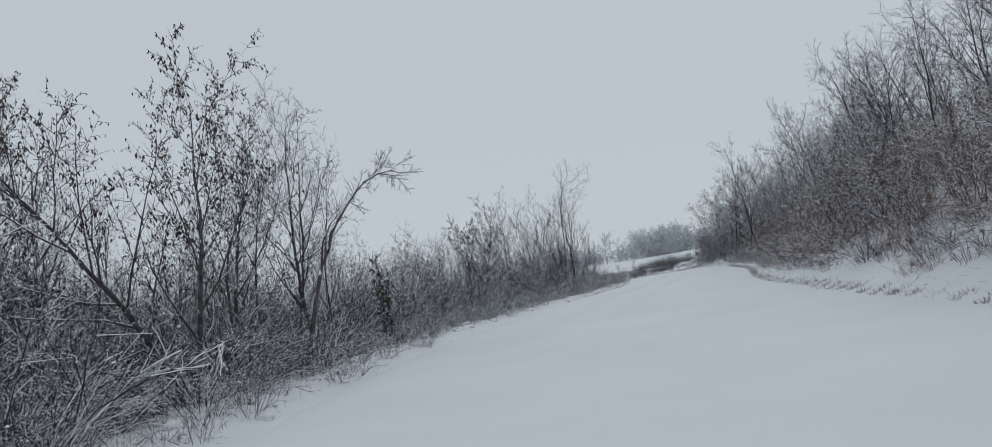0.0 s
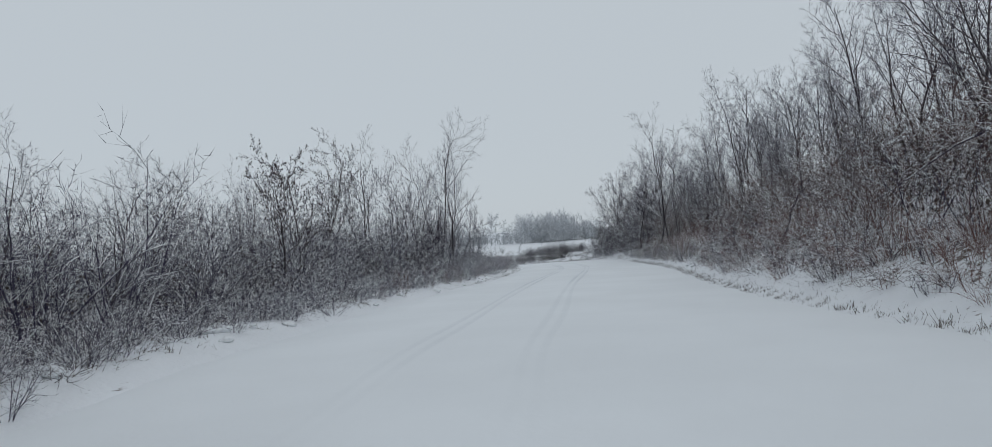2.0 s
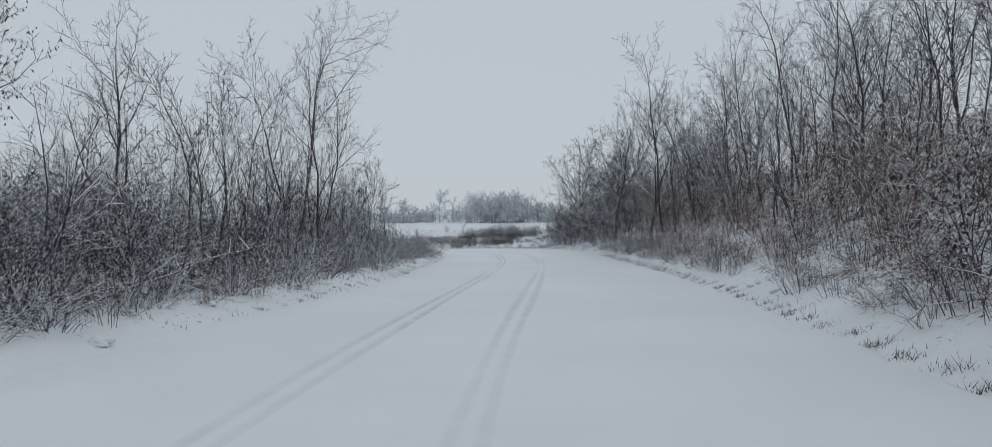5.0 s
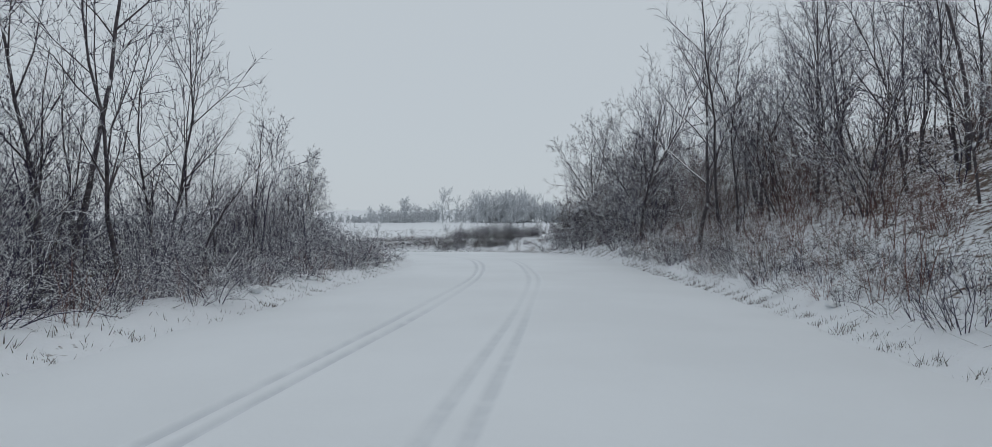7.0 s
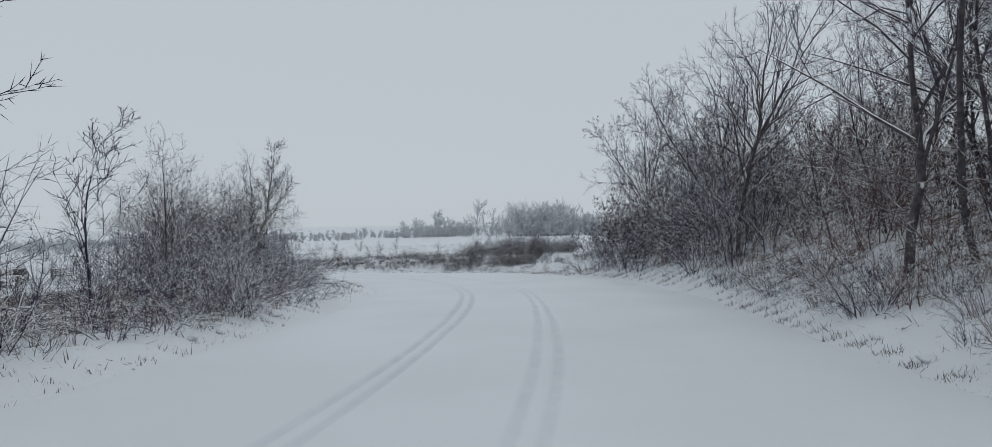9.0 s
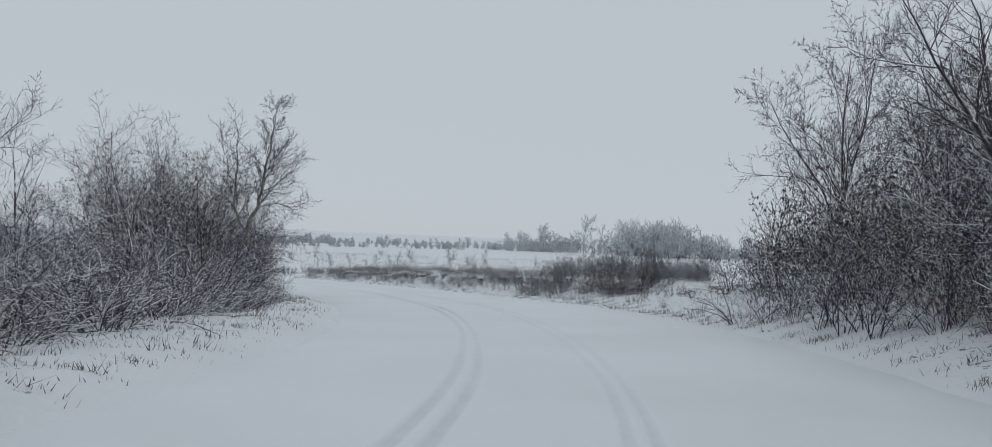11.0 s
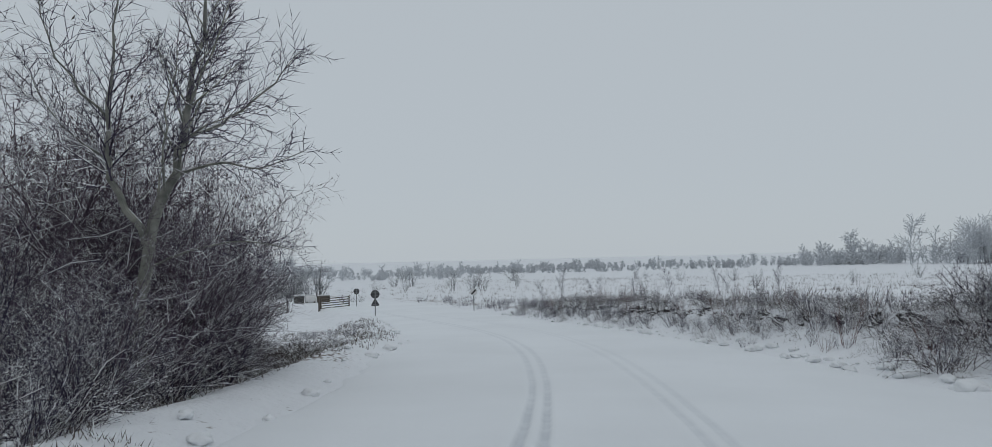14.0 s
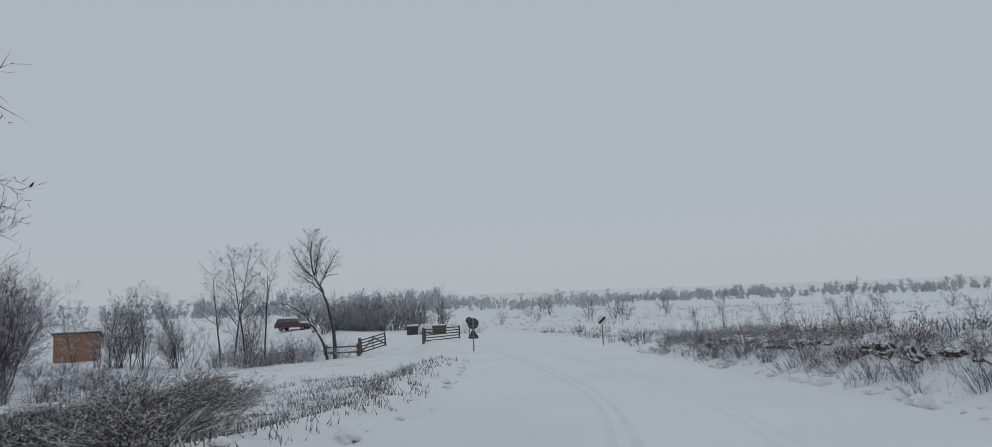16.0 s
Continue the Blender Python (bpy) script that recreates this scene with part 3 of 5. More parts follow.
def beside(y, off):
    """Place at a distance off outside the road's edge, right positive, left negative, at the road's y."""
    i = int(np.argmin(np.abs(CURVE[:, 1] - y)))
    c, t = CURVE[i], TANGENT[i]
    v = off + float(half_right(c[1])) if off > 0 else off - float(half_left(c[1]))
    return c[0] + t[1] * v, c[1] - t[0] * v


def scatter(name, count, y0, y1, o0, o1, s0, s1, group, lift=1.0):
    for k in range(count):
        y = y0 + (y1 - y0) * (k + PLANT_RNG.random()) / count
        off = PLANT_RNG.uniform(o0, o1)
        if group == HILL and y < 66:
            off = max(off * 0.72 - 0.35, 0.75)
            # the lower slope is open further on
            if 44 < y and off < 3.0 and ("shrub" in name or "bramble" in name) and PLANT_RNG.random() < 0.6:
                continue
        elif group == HILL:
            off = max(off * 0.85 - 0.3, 0.8)
        if group == HILL and y > 76.5 and off < 4.5 and "tree" not in name:
            continue
        if group == HILL and name in ("bare_shrub", "thicket_shrub") and off < 5.5 and y < 66:
            plant("brown_shrub", *beside(y, off), PLANT_RNG.uniform(s0, s1) * 0.9, group=group)
            continue
        if group == HILL and name == "thicket_shrub" and y < 72:
            name = "brown_thicket"
        x, yy = beside(y, off)
        # trees on the slope bow out towards the road
        bow = PLANT_RNG.uniform(2, 13) if group == HILL and "tree" in name else 0.0
        small = 0.92 if y < 66 else 1.0
        if group == HILL and "tree" in name:
            # the wood starts low and grows taller along the slope
            small = float(np.interp(y, [12, 32, 46, 60], [0.68, 0.77, 0.85, 0.86]))
        plant(name, x, yy, PLANT_RNG.uniform(s0, s1) * small, group=group, lift=lift, bow=bow)


def curved(points, per=4):
    """Smooth run through a limb's points."""
    p = [Vector(q) for q in points]
    p = [p[0] * 2 - p[1]] + p + [p[-1] * 2 - p[-2]]
    out = []
    for a, b, c, d in zip(p, p[1:], p[2:], p[3:]):
        for k in range(per):
            u = k / per
            out.append(0.5 * (2 * b + (c - a) * u + (2 * a - 5 * b + 4 * c - d) * u * u + (3 * b - a - 3 * c + d) * u ** 3))
    return out + [p[-2]]


def shaped_tree(name, x, y, right, limbs, spec, mats, label, group, seed, sink=0.0):
    """A tree of known habit. limbs: (side, depth, up) points, radius at foot and tip, level, number of side shoots, their length, bare part."""
    rng = random.Random(seed)
    root = new(name)
    root.matrix_basis = pose(x, y, height(x, y) - sink)
    rx, ry = right
    out = [[], [], [], []]
    for points, r0, r1, lvl, shoots, long, bare in limbs:
        pts = curved([(s * rx - d * ry, s * ry + d * rx, u) for s, d, u in points])
        n = len(pts) - 1
        pts = [p + Vector((rng.gauss(0, 1), rng.gauss(0, 1), 0)) * (0.025 if 0 < i < n else 0) for i, p in enumerate(pts)]
        rad = [r0 + (r1 - r0) * (i / n) ** 0.9 for i in range(n + 1)]
        out[lvl].append((pts, rad, 8 if lvl == 0 else 5))
        az = rng.random() * 6.3
        for k in range(shoots):
            f = bare + (1 - bare) * (k + rng.random()) / shoots
            i = min(int(f * n), n - 1)
            az += 2.4 + rng.uniform(-0.5, 0.5)
            d = (pts[i + 1] - pts[i]).normalized()
            branch(rng, out, pts[i].lerp(pts[i + 1], f * n - i), turned(d, radians(rng.uniform(25, 62)), az), long * rng.uniform(0.6, 1.2) * (1.25 - 0.6 * f), max(rad[i] * 0.36, 0.005 if name == "aspen" else 0.008), lvl + 1, spec)
    for polys in out[0]:
        new("trunk", mesh_from("trunk", *tubes([polys]), [mats[0]], True)).parent = root
    ob = new("branchwork", mesh_from("branchwork", *tubes(out[1]), [mats[0]]))
    ob.parent = root
    tagged(ob, kind="stuff")
    new("crown", mesh_from("crown", *tubes(out[2] + out[3]), [mats[1]])).parent = root
    ob = new("snow_load", mesh_from("snow_load", *tubes(snow_on(rng, out[1])), [M_CAP]))
    ob.parent = root
    tagged(ob, "white snow lying along the branches", kind="stuff")
    return tagged(root, label, "tree", group)


# ---- hedge on the inside of the road ----
LEFT, HILL, BANK = "hedge plants along the road", "hillside plants", "plants on the field bank"
plant("leafy_tree", -6.6, 13.6, 1.12, 20, 0, LEFT)
plant("leafy_tree", -9.6, 11.2, 0.78, 120, 1, LEFT)
plant("leafy_tree", -6.9, 16.8, 0.9, 200, 1, LEFT)
plant("bare_tree", -10.6, 14.5, 0.95, 80, 1, LEFT)
plant("bare_tree", -5.4, 18.6, 0.84, 10, 2, LEFT)
plant("bare_tree", -6.0, 19.4, 0.8, 100, 0, LEFT)
plant("slim_tree", -5.1, 19.7, 0.78, 30, 2, LEFT)
plant("slim_tree", -6.5, 18.0, 0.85, 60, 3, LEFT)
shaped_tree("leaning_tree", -4.75, 15.3, (1.0, 0.0),
            [([(0, 0, -0.2), (0.4, 0.2, 1.8), (0.98, 0.7, 3.4), (1.42, 1.2, 4.24), (1.84, 1.75, 4.75), (2.26, 2.7, 5.05), (2.52, 3.66, 5.1)], 0.058, 0.010, 0, 14, 0.95, 0.38),
             ([(1.84, 1.75, 4.75), (2.2, 2.2, 5.15), (2.5, 2.6, 5.6)], 0.02, 0.006, 1, 8, 0.5, 0.2), ([(2.1, 2.4, 4.95), (2.4, 2.9, 4.9), (2.7, 3.3, 4.5)], 0.016, 0.005, 1, 9, 0.45, 0.2),
             ([(0.6, 0.4, 2.4), (0.9, 0.2, 3.4), (1.5, 0.3, 4.0)], 0.026, 0.007, 1, 9, 0.7, 0.2)],
            SLIM, (M_BARK, M_TWIG), "bare tree bowed out over the roadside, snow on its drooping tip", LEFT, 7, 0.25)
plant("leafy_tree", -4.9, 30.8, 0.6, 200, 1, LEFT)
plant("leafy_tree", -1.4, 33.1, 0.82, 60, 0, LEFT)
plant("bare_tree", -4.2, 26.1, 0.48, 0, 1, LEFT)
plant("leafy_tree", -1.0, 39.4, 0.80, 160, 1, LEFT)
plant("bare_tree", 0.9, 46.0, 0.85, 150, 0, LEFT)
plant("clump_tree", 2.7, 46.9, 1.18, 40, 0, LEFT)
plant("slim_tree", 6.1, 51.2, 1.12, 0, 0, LEFT)
plant("high_tree", 5.2, 51.4, 0.95, 0, 1, LEFT)
plant("slim_tree", 5.0, 50.2, 1.2, 90, 1, LEFT)
plant("clump_tree", 5.9, 55.6, 1.18, 80, 1, LEFT)
plant("sapling", 7.9, 57.2, 1.3, 0, 0, LEFT)
plant("sapling", 9.2, 60.5, 1.25, 90, 1, LEFT)
scatter("bramble", 12, 53, 64, -1.5, -3.0, 0.5, 0.8, LEFT)
shaped_tree("aspen", 7.75, 83.78, (0.8, 0.6),
            [([(0, 0, -0.3), (0.0, 0.0, 1.4), (0.08, 0.1, 2.95), (0.42, 0.1, 3.8), (0.62, 0.1, 5.0), (0.85, 0.1, 6.2), (1.0, 0.0, 7.6)], 0.125, 0.009, 0, 26, 1.3, 0.5),
             ([(0.05, 0.08, 2.75), (-0.35, -0.05, 3.7), (-0.42, -0.1, 4.6), (-0.35, 0.0, 5.6), (-0.5, 0.1, 7.2)], 0.06, 0.007, 1, 40, 1.05, 0.2),
             ([(0.42, 0.1, 3.75), (1.1, 0.0, 3.95), (1.7, -0.1, 3.85), (2.35, -0.1, 4.15)], 0.026, 0.005, 1, 26, 0.75, 0.15),
             ([(0.5, 0.1, 4.3), (1.2, 0.3, 4.7), (1.8, 0.4, 5.3), (2.25, 0.5, 5.9)], 0.03, 0.005, 1, 30, 0.85, 0.15),
             ([(0.55, 0.1, 4.7), (1.0, -0.3, 5.5), (1.4, -0.5, 6.5)], 0.026, 0.005, 1, 24, 0.85, 0.15),
             ([(-0.36, 0, 3.9), (-1.1, 0.2, 4.5), (-1.7, 0.3, 5.5)], 0.022, 0.005, 1, 22, 0.85, 0.15),
             ([(-0.4, 0, 4.5), (-0.9, -0.5, 5.3), (-1.2, -0.7, 6.4)], 0.022, 0.005, 1, 22, 0.85, 0.15),
             ([(0.06, 0.1, 2.4), (0.8, -0.2, 2.65), (1.5, -0.3, 2.75), (2.2, -0.4, 2.6)], 0.02, 0.005, 1, 18, 0.7, 0.15),
             ([(0.2, 0.1, 3.3), (0.2, 0.8, 4.3), (0.4, 1.4, 5.2)], 0.022, 0.005, 1, 22, 0.85, 0.15), ([(0.3, 0.1, 3.5), (0.5, -0.8, 4.3), (0.8, -1.4, 5.2)], 0.022, 0.005, 1, 22, 0.85, 0.15)],
            ASPEN, (M_PALE, M_TWIG), "bare forked aspen with pale grey-green bark and spreading twigs", LEFT, 12, 0.2)
for x, y, sc in ((6.7, 86.0, 0.80), (7.0, 86.2, 0.66), (4.6, 87.2, 0.72), (3.4, 87.4, 0.72), (2.6, 86.2, 0.95), (4.8, 85.0, 1.0), (8.9, 82.7, 0.5), (5.2, 85.6, 0.9), (7.9, 86.4, 0.58), (7.2, 85.0, 0.66), (5.6, 86.2, 0.8), (4.2, 86.0, 1.0), (1.8, 85.8, 1.15), (3.6, 84.4, 1.2), (5.8, 83.2, 0.9)):
    plant("tall_shrub", x, y, sc, group=LEFT)
plant("bare_tree", 2.2, 85.4, 0.66, 60, 3, LEFT)
scatter("bramble", 26, -4, 60, -1.9, -3.2, 0.55, 0.95, LEFT)
scatter("bramble", 14, -4, 32, -2.4, -5.0, 0.9, 1.3, LEFT)
scatter("weed_clump", 26, -4, 62, -1.4, -2.6, 0.5, 1.0, LEFT)
scatter("bare_shrub", 40, -4, 58, -3.0, -6.4, 0.6, 0.9, LEFT)
scatter("thicket_shrub", 46, -6, 54, -5.5, -9.5, 0.75, 1.1, LEFT)
scatter("thicket_shrub", 20, -4, 56, -9.5, -15.0, 0.95, 1.35, LEFT)
scatter("leafy_shrub", 18, 2, 60, -2.7, -5.4, 0.55, 0.9, LEFT)
scatter("slim_tree", 18, 20, 52, -4, -11, 0.42, 0.68, LEFT)
scatter("bare_shrub", 14, 22, 46, -3.0, -6.0, 0.75, 1.0, LEFT)
scatter("bare_shrub", 10, 3, 22, -3.0, -7.0, 0.95, 1.25, LEFT)
scatter("thicket_shrub", 20, 2, 26, -6.0, -14.0, 1.2, 1.6, LEFT)
scatter("thicket_shrub", 14, 42, 60, -4.0, -13.0, 0.9, 1.35, LEFT)
scatter("bare_tree", 6, 6, 17, -6, -12, 0.65, 0.85, LEFT)
scatter("bramble", 8, 4, 20, -2.0, -4.0, 1.2, 1.5, LEFT)
scatter("bramble", 12, 6, 28, -0.9, -2.0, 0.5, 0.75, LEFT)
scatter("bramble", 14, 6, 17, -1.3, -3.8, 0.9, 1.3, LEFT)
scatter("clump_tree", 6, 24, 50, -6, -11, 0.5, 0.7, LEFT)
scatter("clump_tree", 8, 8, 18, -5.5, -13, 0.7, 1.0, LEFT)
scatter("slim_tree", 12, 8, 19, -5, -13, 0.6, 0.95, LEFT)
scatter("clump_tree", 6, 38, 52, -6.5, -14, 0.75, 1.0, LEFT)
scatter("slim_tree", 8, 38, 54, -6, -14, 0.7, 1.0, LEFT)
scatter("thicket_shrub", 12, 34, 50, -6, -12, 1.2, 1.5, LEFT)
scatter("thicket_shrub", 10, 46, 58, -3.5, -8, 1.25, 1.55, LEFT)
scatter("slim_tree", 8, 46, 56, -3.2, -7, 0.6, 0.85, LEFT)
# the thicket on the inside of the bend
scatter("bare_shrub", 13, 64, 79, -2.6, -5.5, 0.62, 0.82, LEFT, 1.0)
scatter("bare_shrub", 9, 79.5, 87, -2.4, -6.0, 0.7, 0.95, LEFT, 1.1)
scatter("thicket_shrub", 12, 62, 79, -4.5, -10.0, 0.75, 0.92, LEFT, 1.05)
scatter("thicket_shrub", 9, 79.5, 87, -4.0, -9.0, 0.8, 1.05, LEFT, 1.1)
plant("leafy_tree", 8.7, 78.3, 0.56, 40, 1, LEFT)
plant("bare_tree", 8.0, 76.0, 0.46, 100, 2, LEFT)
plant("clump_tree", 7.9, 80.2, 0.58, 10, 1, LEFT)
plant("slim_tree", 7.6, 77.6, 0.58, 10, 2, LEFT)
plant("clump_tree", 7.6, 74.6, 0.44, 80, 2, LEFT)
scatter("bramble", 16, 63, 88, -2.1, -3.6, 0.7, 1.0, LEFT)
scatter("slim_tree", 3, 79, 83, -4, -8, 0.6, 0.75, LEFT)
scatter("thicket_shrub", 8, 79, 86, -2.2, -5, 0.7, 1.0, LEFT)
for x, y, sc in ((8.6, 83.3, 0.5), (9.2, 82.3, 0.55), (8.0, 84.4, 0.55), (9.8, 81.2, 0.5), (8.3, 82.6, 0.65), (7.6, 83.2, 0.7)):
    plant("bare_shrub", x, y, sc, group=LEFT)
scatter("bramble", 12, 78, 87, -1.6, -2.6, 0.4, 0.65, LEFT)
scatter("bare_shrub", 6, 78, 86, -1.9, -2.8, 0.45, 0.65, LEFT)
scatter("bare_shrub", 14, 45, 60, -1.9, -4.0, 0.45, 0.75, LEFT)
plant("evergreen_shrub", -3.4, 19.5, 1.2, group=LEFT, lift=1.3)
scatter("matted_weeds", 40, 2, 62, -0.9, -2.2, 0.5, 0.95, LEFT)
for x, y, sc in ((6.4, 86.6, 0.85), (5.2, 87.2, 0.75), (7.6, 86.0, 0.8), (4.2, 86.6, 0.8), (5.6, 85.6, 1.0)):
    plant("bare_shrub", x, y, sc, group=LEFT)
for x, y, sc in ((3.4, 50.6, 0.95), (2.4, 53.0, 1.0), (0.8, 51.5, 0.9)):
    plant("slim_tree", x, y, sc, group=LEFT)
scatter("bramble", 14, 63, 88, -2.1, -3.4, 0.7, 1.0, LEFT)
scatter("slim_tree", 7, 66, 85, -4, -9, 0.55, 0.75, LEFT)
for k in range(150):
    x, v = -8.0 + 13.0 * PLANT_RNG.random(), PLANT_RNG.random()
    low, high = 89.3 + (3.5 - x) * 0.2, 91.1 + (4.6 - x) * 0.76
    plant("bramble_mat", x, low + (high - low) * v, PLANT_RNG.uniform(0.65, 0.95), group="bramble patch in the verge", lift=0.62)
scatter("weed_clump", 18, 93, 105, -1.0, -5.0, 0.3, 0.5, LEFT)
scatter("matted_weeds", 16, 77, 86, -2.0, -3.4, 0.6, 1.0, LEFT)
scatter("matted_weeds", 8, 90, 100, -1.6, -4.0, 0.5, 0.8, LEFT)

# ---- wooded hillside ----
plant("bare_tree", 22.6, 58.0, 0.95, 30, 1, HILL)
plant("slim_tree", 23.7, 57.4, 1.0, 70, 2, HILL)
plant("high_tree", 22.9, 57.0, 0.82, 10, 0, HILL, bow=9)
plant("high_tree", 28.3, 57.6, 0.82, 100, 2, HILL, bow=7)
plant("high_tree", 24.5, 49.5, 0.85, 50, 1, HILL, bow=8)
plant("high_tree", 21.5, 44.0, 0.75, 150, 0, HILL)
plant("clump_tree", 22.6, 50.5, 0.8, 10, 2, HILL, bow=10)
plant("bare_tree", 25.7, 69.0, 1.15, 120, 3, HILL)
plant("bare_tree", 24.5, 66.5, 0.9, 20, 0, HILL)
plant("dense_leafy_tree", 28.2, 81.5, 0.93, 60, 0, HILL)
plant("dense_leafy_tree", 30.2, 79.0, 0.8, 190, 0, HILL)
plant("leafy_tree", 30.0, 81.4, 0.8, 150, 1, HILL)
plant("leaning_tree", 28.5, 73.0, 1.35, 170, 0, HILL)
plant("bare_tree", 30.5, 79.0, 1.1, 200, 2, HILL)
plant("leafy_tree", 29.0, 76.0, 0.9, 90, 0, HILL)
scatter("bramble", 46, -3, 60, 2.1, 4.4, 0.55, 0.95, HILL)
scatter("bare_shrub", 16, 2, 44, 2.8, 5.0, 0.55, 0.85, HILL)
scatter("weed_clump", 40, -3, 62, 1.6, 3.4, 0.6, 1.1, HILL)
scatter("bare_shrub", 30, -3, 66, 3.6, 8.0, 0.7, 1.1, HILL)
scatter("leafy_shrub", 22, -3, 78, 3.2, 8, 0.7, 1.1, HILL)
scatter("thicket_shrub", 24, 8, 46, 3.5, 8.5, 0.8, 1.1, HILL)
scatter("thicket_shrub", 18, 2, 66, 7.5, 12, 0.9, 1.2, HILL)
scatter("thicket_shrub", 14, 6, 80, 11, 18, 1.0, 1.4, HILL)
scatter("thicket_shrub", 14, 62, 80, 4, 10, 0.9, 1.25, HILL)
scatter("bare_shrub", 18, 62, 80, 2.2, 7, 0.7, 1.1, HILL)
scatter("leafy_shrub", 16, 64, 80, 1.8, 6, 0.55, 0.95, HILL)
scatter("bramble", 16, 58, 84, 1.2, 3.0, 0.6, 0.95, HILL)
scatter("slim_tree", 26, 6, 80, 5, 16, 0.6, 0.95, HILL)
scatter("slim_tree", 16, 34, 80, 4.2, 8, 0.5, 0.8, HILL)
scatter("bare_tree", 18, 6, 78, 5.5, 17, 0.68, 0.98, HILL)
scatter("high_tree", 8, 8, 60, 8, 16, 0.55, 0.75, HILL)
scatter("bare_tree", 8, 46, 66, 7, 16, 0.8, 1.0, HILL)
scatter("bare_tree", 8, 20, 36, 7, 14, 0.75, 1.0, HILL)
scatter("clump_tree", 8, 8, 78, 5, 12, 0.65, 0.95, HILL)
scatter("matted_weeds", 80, -3, 66, 1.7, 4.6, 0.6, 1.1, HILL)
scatter("thicket_shrub", 7, 55, 68, 4.5, 9, 0.8, 1.2, HILL)
scatter("slim_tree", 9, 55, 68, 3.2, 9, 0.5, 0.85, HILL)
scatter("matted_weeds", 34, 44, 68, 0.9, 3.6, 0.5, 0.9, HILL)
scatter("weed_clump", 30, 44, 68, 0.8, 3.4, 0.45, 0.8, HILL)
scatter("bare_shrub", 10, 46, 66, 2.6, 4.4, 0.45, 0.7, HILL)

scatter("leafy_shrub", 10, 69, 76.5, 1.5, 4.0, 0.5, 0.75, HILL)
scatter("low_bare_shrub", 12, 69, 77, 1.3, 4.0, 0.4, 0.6, HILL)
scatter("shoot_clump", 200, 14, 74, 1.8, 7.0, 0.45, 1.0, HILL)
for y, off, sc in ((32.3, 0.8, 0.4), (28.3, 1.0, 0.45), (27.2, 1.7, 0.4), (35.5, 1.2, 0.35), (41.6, 1.3, 0.35), (47.2, 1.5, 0.4), (49.6, 1.1, 0.35), (24.0, 1.2, 0.45)):
    # heaps of bent stalks at the foot of the bank
    plant("brown_canes", *beside(y, off), sc, group=HILL, lift=0.7)
    plant("matted_weeds", *beside(y + 0.3, off), sc * 2, group=HILL)
scatter("bare_tree", 7, 46, 66, 6, 14, 0.75, 0.95, HILL)
scatter("slim_tree", 16, 42, 66, 6, 15, 0.65, 0.95, HILL)
scatter("thicket_shrub", 10, 44, 66, 8, 15, 0.9, 1.2, HILL)
scatter("clump_tree", 6, 8, 20, -4, -9, 0.6, 0.85, LEFT)
scatter("bare_shrub", 14, 7, 21, -3.5, -9, 1.05, 1.4, LEFT)
scatter("snowy_canes", 26, 4, 38, -0.15, -1.2, 0.35, 0.6, LEFT)
scatter("bare_shrub", 18, 16, 44, -2.6, -7.0, 0.95, 1.3, LEFT)
scatter("leafy_shrub", 14, 14, 44, -2.6, -6.0, 0.8, 1.1, LEFT)
scatter("bare_tree", 5, 21, 32, -4.0, -8.0, 0.45, 0.62, LEFT)
scatter("snowy_canes", 70, 16, 64, -0.7, -2.4, 0.5, 0.95, LEFT)
scatter("brown_canes", 56, 8, 74, 2.4, 7.0, 0.5, 0.9, HILL)
scatter("brown_canes", 44, 6, 62, 1.2, 3.2, 0.3, 0.55, HILL)
scatter("clump_tree", 8, 22, 50, -4.5, -9, 0.7, 0.9, LEFT)
scatter("bare_shrub", 30, 8, 58, -3.5, -9.0, 0.85, 1.25, LEFT)
scatter("shoot_clump", 30, 88, 108, 0.8, 2.6, 0.35, 0.75, BANK)
scatter("shoot_clump", 36, 30, 62, -0.6, -2.0, 0.4, 0.8, LEFT)

for k in range(16):
    plant("leafy_shrub", 25.2 + 7 * PLANT_RNG.random(), 66 + 14 * PLANT_RNG.random(), PLANT_RNG.uniform(1.0, 1.4), group=HILL)
for k in range(14):
    plant("thicket_shrub", 25.5 + 8 * PLANT_RNG.random(), 66 + 14 * PLANT_RNG.random(), PLANT_RNG.uniform(1.0, 1.35), group=HILL)

for k in range(12):
    plant("leafy_shrub", 24.8 + 4.5 * PLANT_RNG.random(), 79.5 + 3.5 * PLANT_RNG.random(), PLANT_RNG.uniform(0.55, 0.95), group=HILL)

# ---- bank at the foot of the field ----
for k in range(105):
    # it stands on the lip and spills down to the road at one end
    y = PLANT_RNG.uniform(83.0, 90.3)
    back = PLANT_RNG.uniform(0.9 if 86.5 < y < 89.3 else float(lip_off(y)) - 0.3, 7.0)
    name = ("leafy_shrub", "bare_shrub", "bramble")[k % 3]
    tall = (0.33 + 0.12 * float(smooth(back, 1.5, 4.5)) * float(smooth(y, 83, 85.5) * (1 - 0.6 * smooth(y, 88.5, 91)))) * PLANT_RNG.uniform(0.8, 1.15)
    plant(name, *beside(y, back), tall * (1.5 if name == "bramble" else 1), group=BANK)
for y, off, sc in ((77.5, 0.9, 1.2), (78.6, 1.4, 1.4), (79.3, 0.7, 1.0), (80.2, 1.5, 1.2), (76.6, 1.5, 1.3), (81.5, 1.2, 0.8)):
    plant("shoot_clump", *beside(y, off), sc * 0.38, group=BANK)
